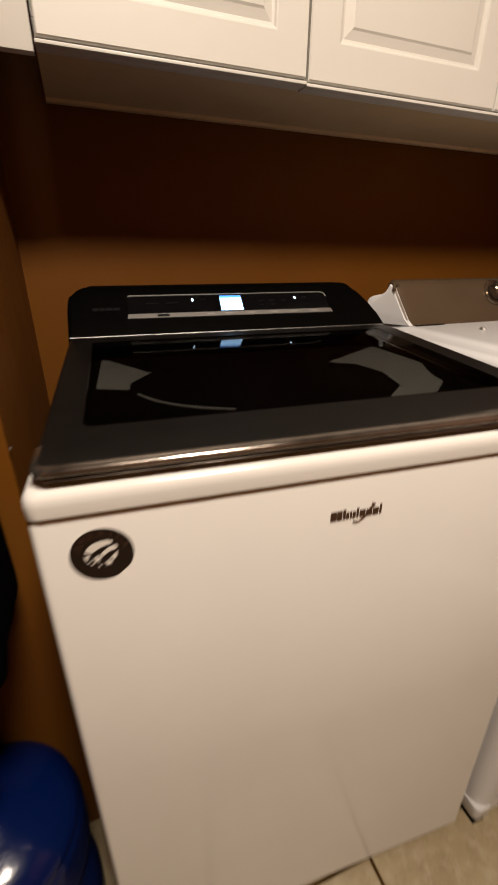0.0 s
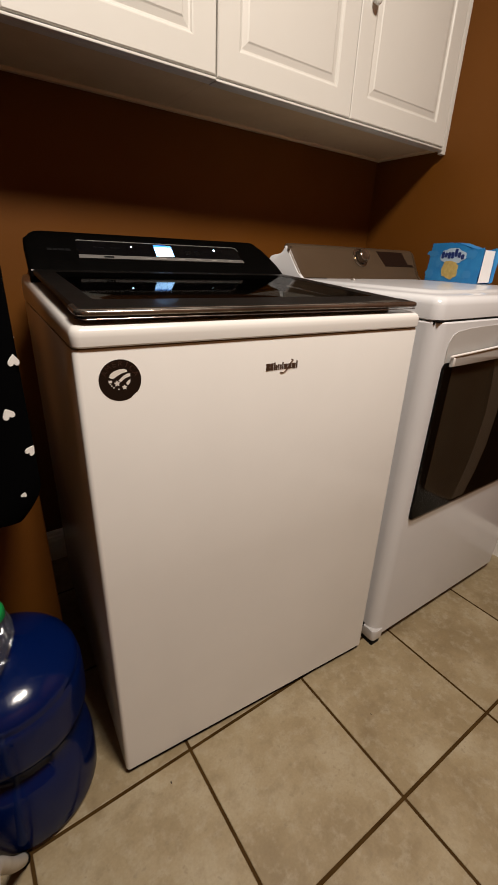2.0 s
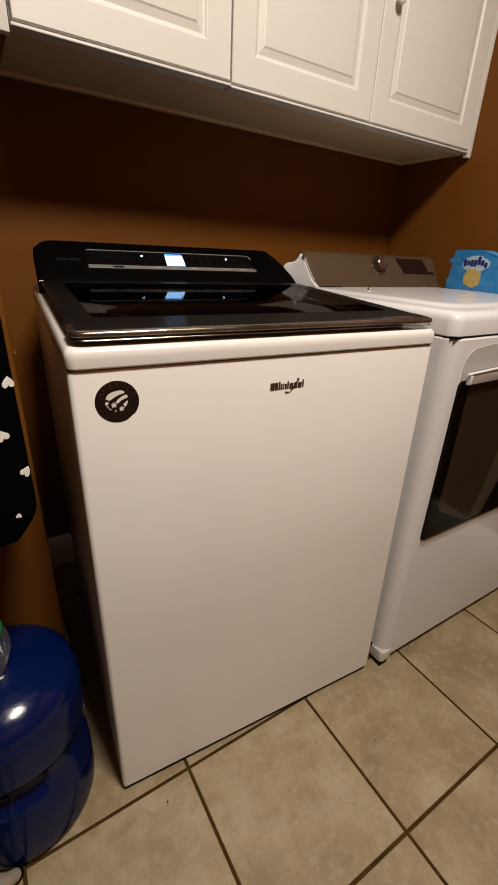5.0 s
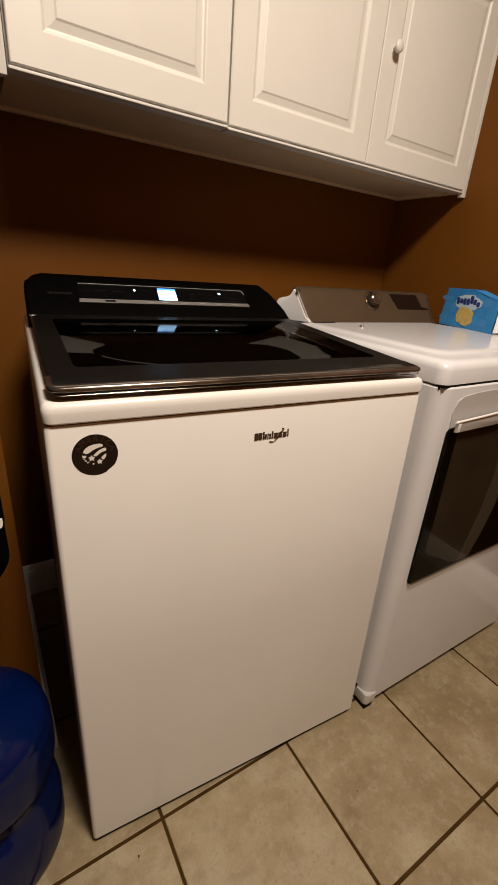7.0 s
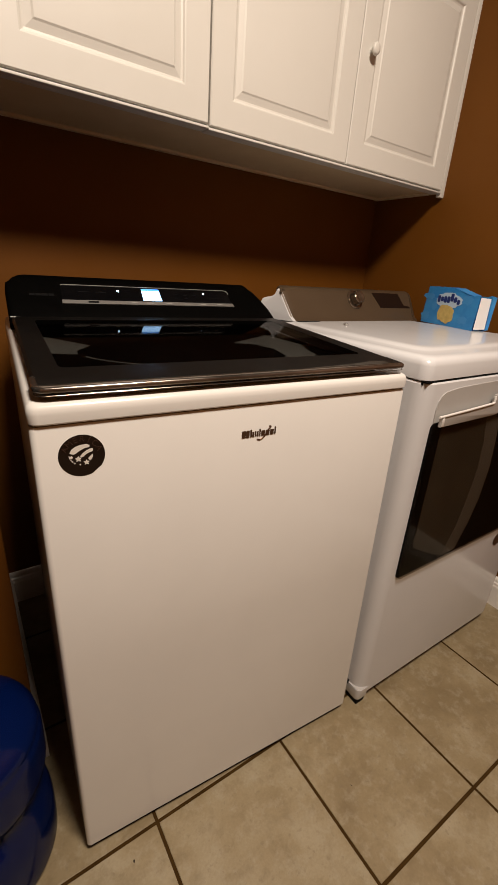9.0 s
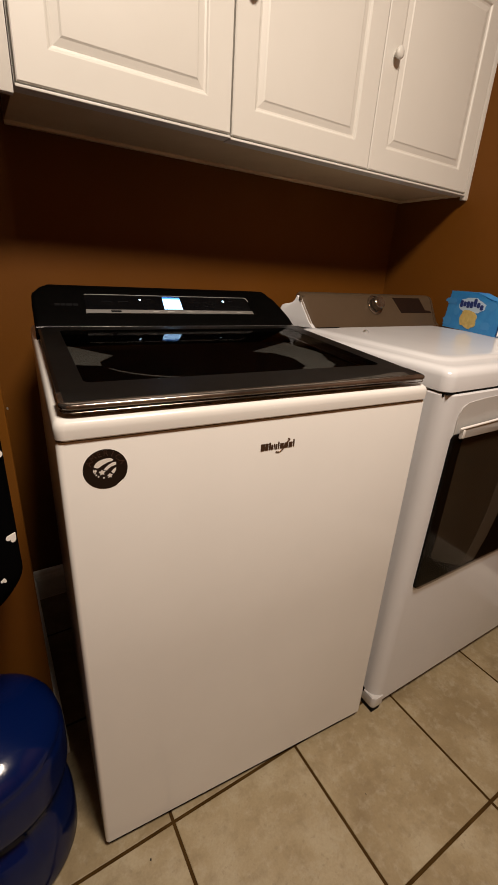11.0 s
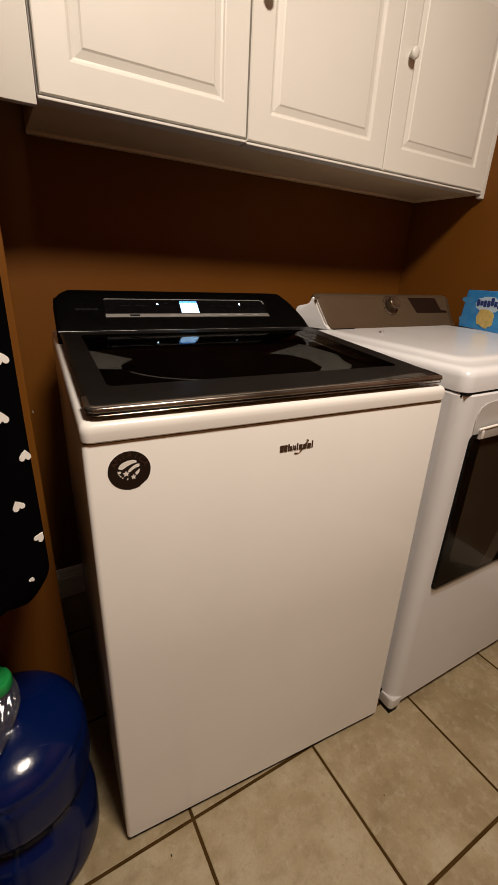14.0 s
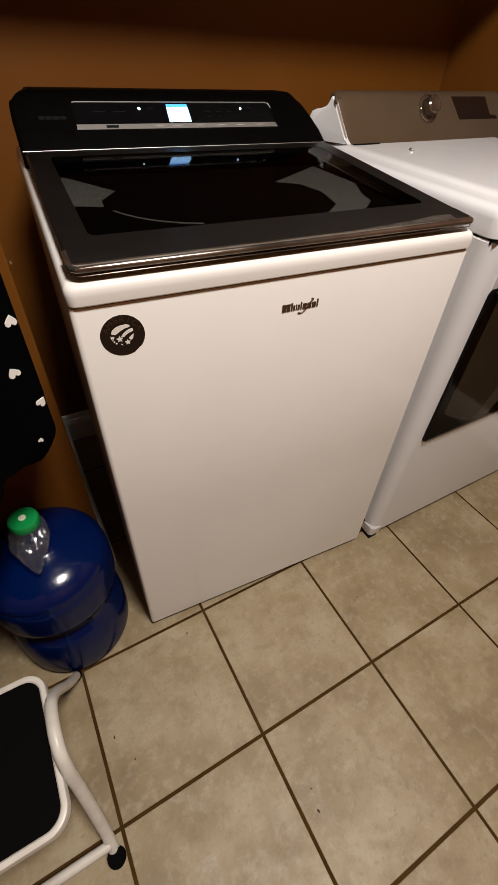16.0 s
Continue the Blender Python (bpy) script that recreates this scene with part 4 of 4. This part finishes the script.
bm = loft([tread_ring(0.0, 0.038, SZ - 0.016), tread_ring(0.0, 0.038, SZ + 0.001), tread_ring(0.0012, 0.037, SZ + 0.0045), tread_ring(0.0045, 0.035, SZ + 0.006), tread_ring(0.0095, 0.031, SZ + 0.0055), tread_ring(0.0118, 0.029, SZ + 0.003), tread_ring(0.0124, 0.028, SZ - 0.016)], closed_ends=False)
part("tread_frame", bm, TUBE, stool, "white metal tread frame", angle=40)
# each side is one bent tube that rises beside the tread and turns down again
FRONT_BEND = [(0.0092, -0.158, 0.266), (0.0090, -0.176, 0.286), (0.0090, -0.202, 0.2985), (0.0090, -0.232, 0.3015), (0.0092, -0.260, 0.2905), (0.0096, -0.281, 0.258), (0.0105, -0.298, 0.210), (0.0120, -0.318, 0.157), (0.0135, -0.338, 0.112), (0.0150, -0.360, 0.064), (0.0165, -0.388, 0.022)]
REAR_BEND = [(0.0093, -0.159, 0.267), (0.0110, -0.132, 0.222), (0.0180, -0.088, 0.120), (0.0250, -0.034, 0.014)]
for sgn, x in ((1, SX1), (-1, SX0)):
    leg = part("front_leg", tube(curve_points([(x + sgn * a, y, z) for a, y, z in FRONT_BEND], 6), 0.0112, 16), TUBE, stool)
    bm = lathe([(0.006, 0.0), (0.0165, 0.001), (0.0178, 0.006), (0.0165, 0.018), (0.0148, 0.030)], 20)
    bm.transform(pose(x + sgn * 0.0165, -0.401, 0.0))
    part("rubber_foot", bm, RUBBER, leg, "black rubber foot")
    leg = part("rear_leg", tube(curve_points([(x + sgn * a, y, z) for a, y, z in REAR_BEND], 6), 0.0108, 14), TUBE, stool)
    part("rubber_foot", tube([(x + 0.0245 * sgn, -0.040, 0.024), (x + 0.0255 * sgn, -0.030, 0.004)], 0.0118, 14), RUBBER, leg, "black rubber foot")
part("crossbar", tube([(SX0 - 0.016, -0.381, 0.042), (SX1 + 0.016, -0.381, 0.042)], 0.0092, 14), TUBE, stool, "white lower crossbar")


# ---- hanging garment ----
garment = thing("hanging_robe", "black cloth robe with white heart print hanging on the wall", "clothing")


# unseen left part bulges forward, added so the robe shades bottle and wall
OUTLINE = curve_points([(-0.068, 0.15, 0), (-0.0635, 0.075, 0), (-0.069, 0.042, 0), (-0.097, 0.030, 0), (-0.136, 0.020, 0), (-0.178, -0.02, 0), (-0.22, -0.11, 0), (-0.28, -0.2, 0), (-0.42, -0.24, 0), (-0.56, -0.2, 0), (-0.6, 0.05, 0), (-0.55, 0.22, 0), (-0.3, 0.235, 0), (-0.12, 0.235, 0), (-0.074, 0.205, 0), (-0.068, 0.15, 0)], 12)
ALONG = [0.0]
for _a, _b in zip(OUTLINE, OUTLINE[1:]):
    ALONG.append(ALONG[-1] + (_b - _a).length)
MID = Vector((-0.32, 0.06, 0))


def cloth_point(u, v):
    """u runs round the hanging cloth from 0 to 1, v from the hem to the top."""
    far = (u % 1.0) * ALONG[-1]
    i = max(0, min(len(OUTLINE) - 2, int(np.searchsorted(ALONG, far)) - 1))
    p = OUTLINE[i].lerp(OUTLINE[i + 1], (far - ALONG[i]) / (ALONG[i + 1] - ALONG[i]))
    a = 2 * math.pi * u
    out = (p - MID).normalized()
    calm = 0.35 if p.x > -0.11 else 1.0
    p = p + out * calm * (0.007 * math.sin(17 * a + 1.5 * v) - 0.003 + 0.012 * noise.noise(Vector((3 * math.cos(a), 3 * math.sin(a), 2.2 * v))))
    # the hem hangs lowest at the free corner by the alcove
    low = min(1.0, max(0.0, (-0.100 - p.x) / 0.04))
    hem = 0.682 - 0.012 * low + 0.008 * math.sin(11 * a)
    # the bottom rolls in
    roll = (1.0 - low) * max(0.0, 1.0 - v * (1.72 - hem) / 0.055) ** 2
    p = p - out * 0.03 * roll
    return Vector((min(p.x, -0.061) + 0.006, min(p.y, RETURN_Y - 0.002), hem + v * (1.72 - hem)))


NU, NV = 120, 56
bm = loft([[cloth_point(i / NU, (j / NV) ** 1.6) for i in range(NU)] for j in range(NV + 1)])
bmesh.ops.delete(bm, geom=[f for f in bm.faces if len(f.verts) > 10 and f.calc_center_median().z < 1.2], context="FACES_ONLY")
part("cloth", bm, CLOTH, garment, "black soft cloth", angle=60)
hrnd = random.Random(5)
heart = [(0.0, -1.0), (0.55, -0.45), (0.95, 0.1), (0.95, 0.55), (0.65, 0.85), (0.3, 0.8), (0.0, 0.45), (-0.3, 0.8), (-0.65, 0.85), (-0.95, 0.55), (-0.95, 0.1), (-0.55, -0.45)]


def heart_print(u, v, t, s):
    """One printed heart on the cloth, a hair proud of it."""
    p = cloth_point(u, v)
    du = cloth_point((u + 0.004) % 1.0, v) - p
    dv = cloth_point(u, v + 0.006) - p
    n = du.cross(dv).normalized()
    if n.dot(Vector((p.x, p.y, 0)) - MID) < 0:
        n, du = -n, -du
    du = du.normalized()
    dv = n.cross(du)
    c, q = math.cos(t) * s * 0.74, math.sin(t) * s * 0.74
    bm = bmesh.new()
    low = [bm.verts.new(p - n * 0.0004 + du * (a * c - b * q) + dv * (a * q + b * c)) for a, b in heart]
    top = [bm.verts.new(p + n * 0.0006 + du * (a * c - b * q) * 0.96 + dv * (a * q + b * c) * 0.96) for a, b in heart]
    bm.faces.new(top)
    for k in range(len(heart)):
        bm.faces.new((low[k], low[(k + 1) % len(heart)], top[(k + 1) % len(heart)], top[k]))
    part("heart_print", bm, HEART, garment, smooth=False)


# the front fold beside the alcove carries the hearts that show best
FRONT_FOLD = [(abs(cloth_point(u, 0.2).x - x), x, u) for x in (-0.062, -0.067, -0.074, -0.086, -0.110) for u in np.linspace(0.0, 0.25, 400) if cloth_point(u, 0.2).y < 0.072]
for x, z, t, s in ((-0.062, 1.182, 0.2, 0.0097), (-0.062, 1.095, 3.3, 0.0052), (-0.074, 1.045, 3.4, 0.0120), (-0.086, 0.972, 3.3, 0.0120), (-0.067, 0.915, 3.1, 0.0114), (-0.110, 0.880, 2.6, 0.0097), (-0.086, 0.846, 3.6, 0.0114), (-0.067, 0.786, 2.4, 0.0108), (-0.086, 0.722, 3.0, 0.0057), (-0.110, 1.117, 3.0, 0.0114)):
    u = min(f for f in FRONT_FOLD if f[1] == x)[2]
    base = cloth_point(u, 0.0).z
    heart_print(u, (z - base) / (1.72 - base), t, s)
# the rest of the print, further round and higher up
for j in range(10):
    for i in range(3, 9):
        u = (0.078 * (i + 0.5 * (j % 2)) + hrnd.uniform(-0.008, 0.008)) / ALONG[-1]
        v, turn = 0.05 + j / 10 * 0.95 + hrnd.uniform(-0.008, 0.008), hrnd.uniform(2.4, 3.9)
        if j > 1 or cloth_point(u, v).x < -0.20:
            heart_print(u, v, turn, 0.0105)


# ---- small things ----
bm = tube([(-0.0415, RETURN_Y, 0.912), (-0.0415, RETURN_Y - 0.005, 0.9117), (-0.0415, RETURN_Y - 0.006, 0.9115)], 0.0015, 10)
tagged(part("wall_screw", bm, SILVER), "small bright screw in the brown wall", "screw")
# droplet added in mirror metal so that it carries the glint
bm = bmesh.new()
bmesh.ops.create_uvsphere(bm, u_segments=24, v_segments=14, radius=0.0060)
bm.transform(pose(0.908, 0.362, 0.9985) @ Matrix.Diagonal((0.8, 1.3, 1.0, 1)))
tagged(part("glint_droplet", bm, DROPLET), "small shiny droplet on the dryer top, made metallic to carry a glint", "droplet")
crnd = random.Random(11)
for x, y, s in ((0.074, -0.062, 0.0032), (0.174, -0.538, 0.0038), (0.182, -0.500, 0.0022), (-0.167, -0.202, 0.0036), (-0.138, -0.264, 0.0022), (0.56, -0.20, 0.0022), (0.30, -0.43, 0.0016), (0.27, -0.50, 0.0015)):
    bm = bmesh.new()
    bmesh.ops.create_icosphere(bm, subdivisions=2, radius=s)
    for v in bm.verts:
        v.co *= 1 + 0.5 * noise.noise(v.co * 400 + Vector((x * 90, y * 90, 0)))
        v.co.z *= 0.5
    bm.transform(pose(x, y, s * 0.35, 0, 0, crnd.uniform(0, 180)) @ Matrix.Diagonal((1.5, 0.8, 1, 1)))
    bm.transform(Matrix.Translation((x, y, 0)) @ Matrix.Diagonal((0.62, 0.62, 0.62, 1)) @ Matrix.Translation((-x, -y, 0)))
    tagged(part("crumb", bm, CRUMB), "tiny dark crumb on the tile floor", "crumb", "crumbs on the floor")


# ---- floor ----
floor = tagged(part("floor", box(LEFT, RIGHT, REAR, BACK, -0.05, -0.0016), GROUT, smooth=False), "beige ceramic tile floor with brown grout", "floor", kind="structure")
PITCH, GX, GY, GAP = 0.338, 0.1395, -0.362, 0.0070
shared = {}


def tile_mesh(w, d):
    key = (round(w, 4), round(d, 4))
    if key not in shared:
        b = 0.0011
        rings = []
        for i, z in ((0.0, -0.006), (0.0, -b), (b * 0.4, -b * 0.35), (b * 1.2, 0.0)):
            rings.append([(x, y, z) for x, y in ((i, i), (w - i, i), (w - i, d - i), (i, d - i))])
        bm = loft(rings)
        me = bpy.data.meshes.new("tile")
        bm.to_mesh(me)
        bm.free()
        me.materials.append(TILE)
        shared[key] = me
    return shared[key]


for i in range(-6, 5):
    for j in range(-6, 5):
        x0, x1 = max(LEFT, GX + i * PITCH + GAP / 2), min(RIGHT, GX + (i + 1) * PITCH - GAP / 2)
        y0, y1 = max(REAR, GY + j * PITCH + GAP / 2), min(BACK, GY + (j + 1) * PITCH - GAP / 2)
        if x1 - x0 > 0.02 and y1 - y0 > 0.02:
            ob = new("tile", tile_mesh(x1 - x0, y1 - y0))
            ob.parent = floor
            ob.location = (x0, y0, 0)
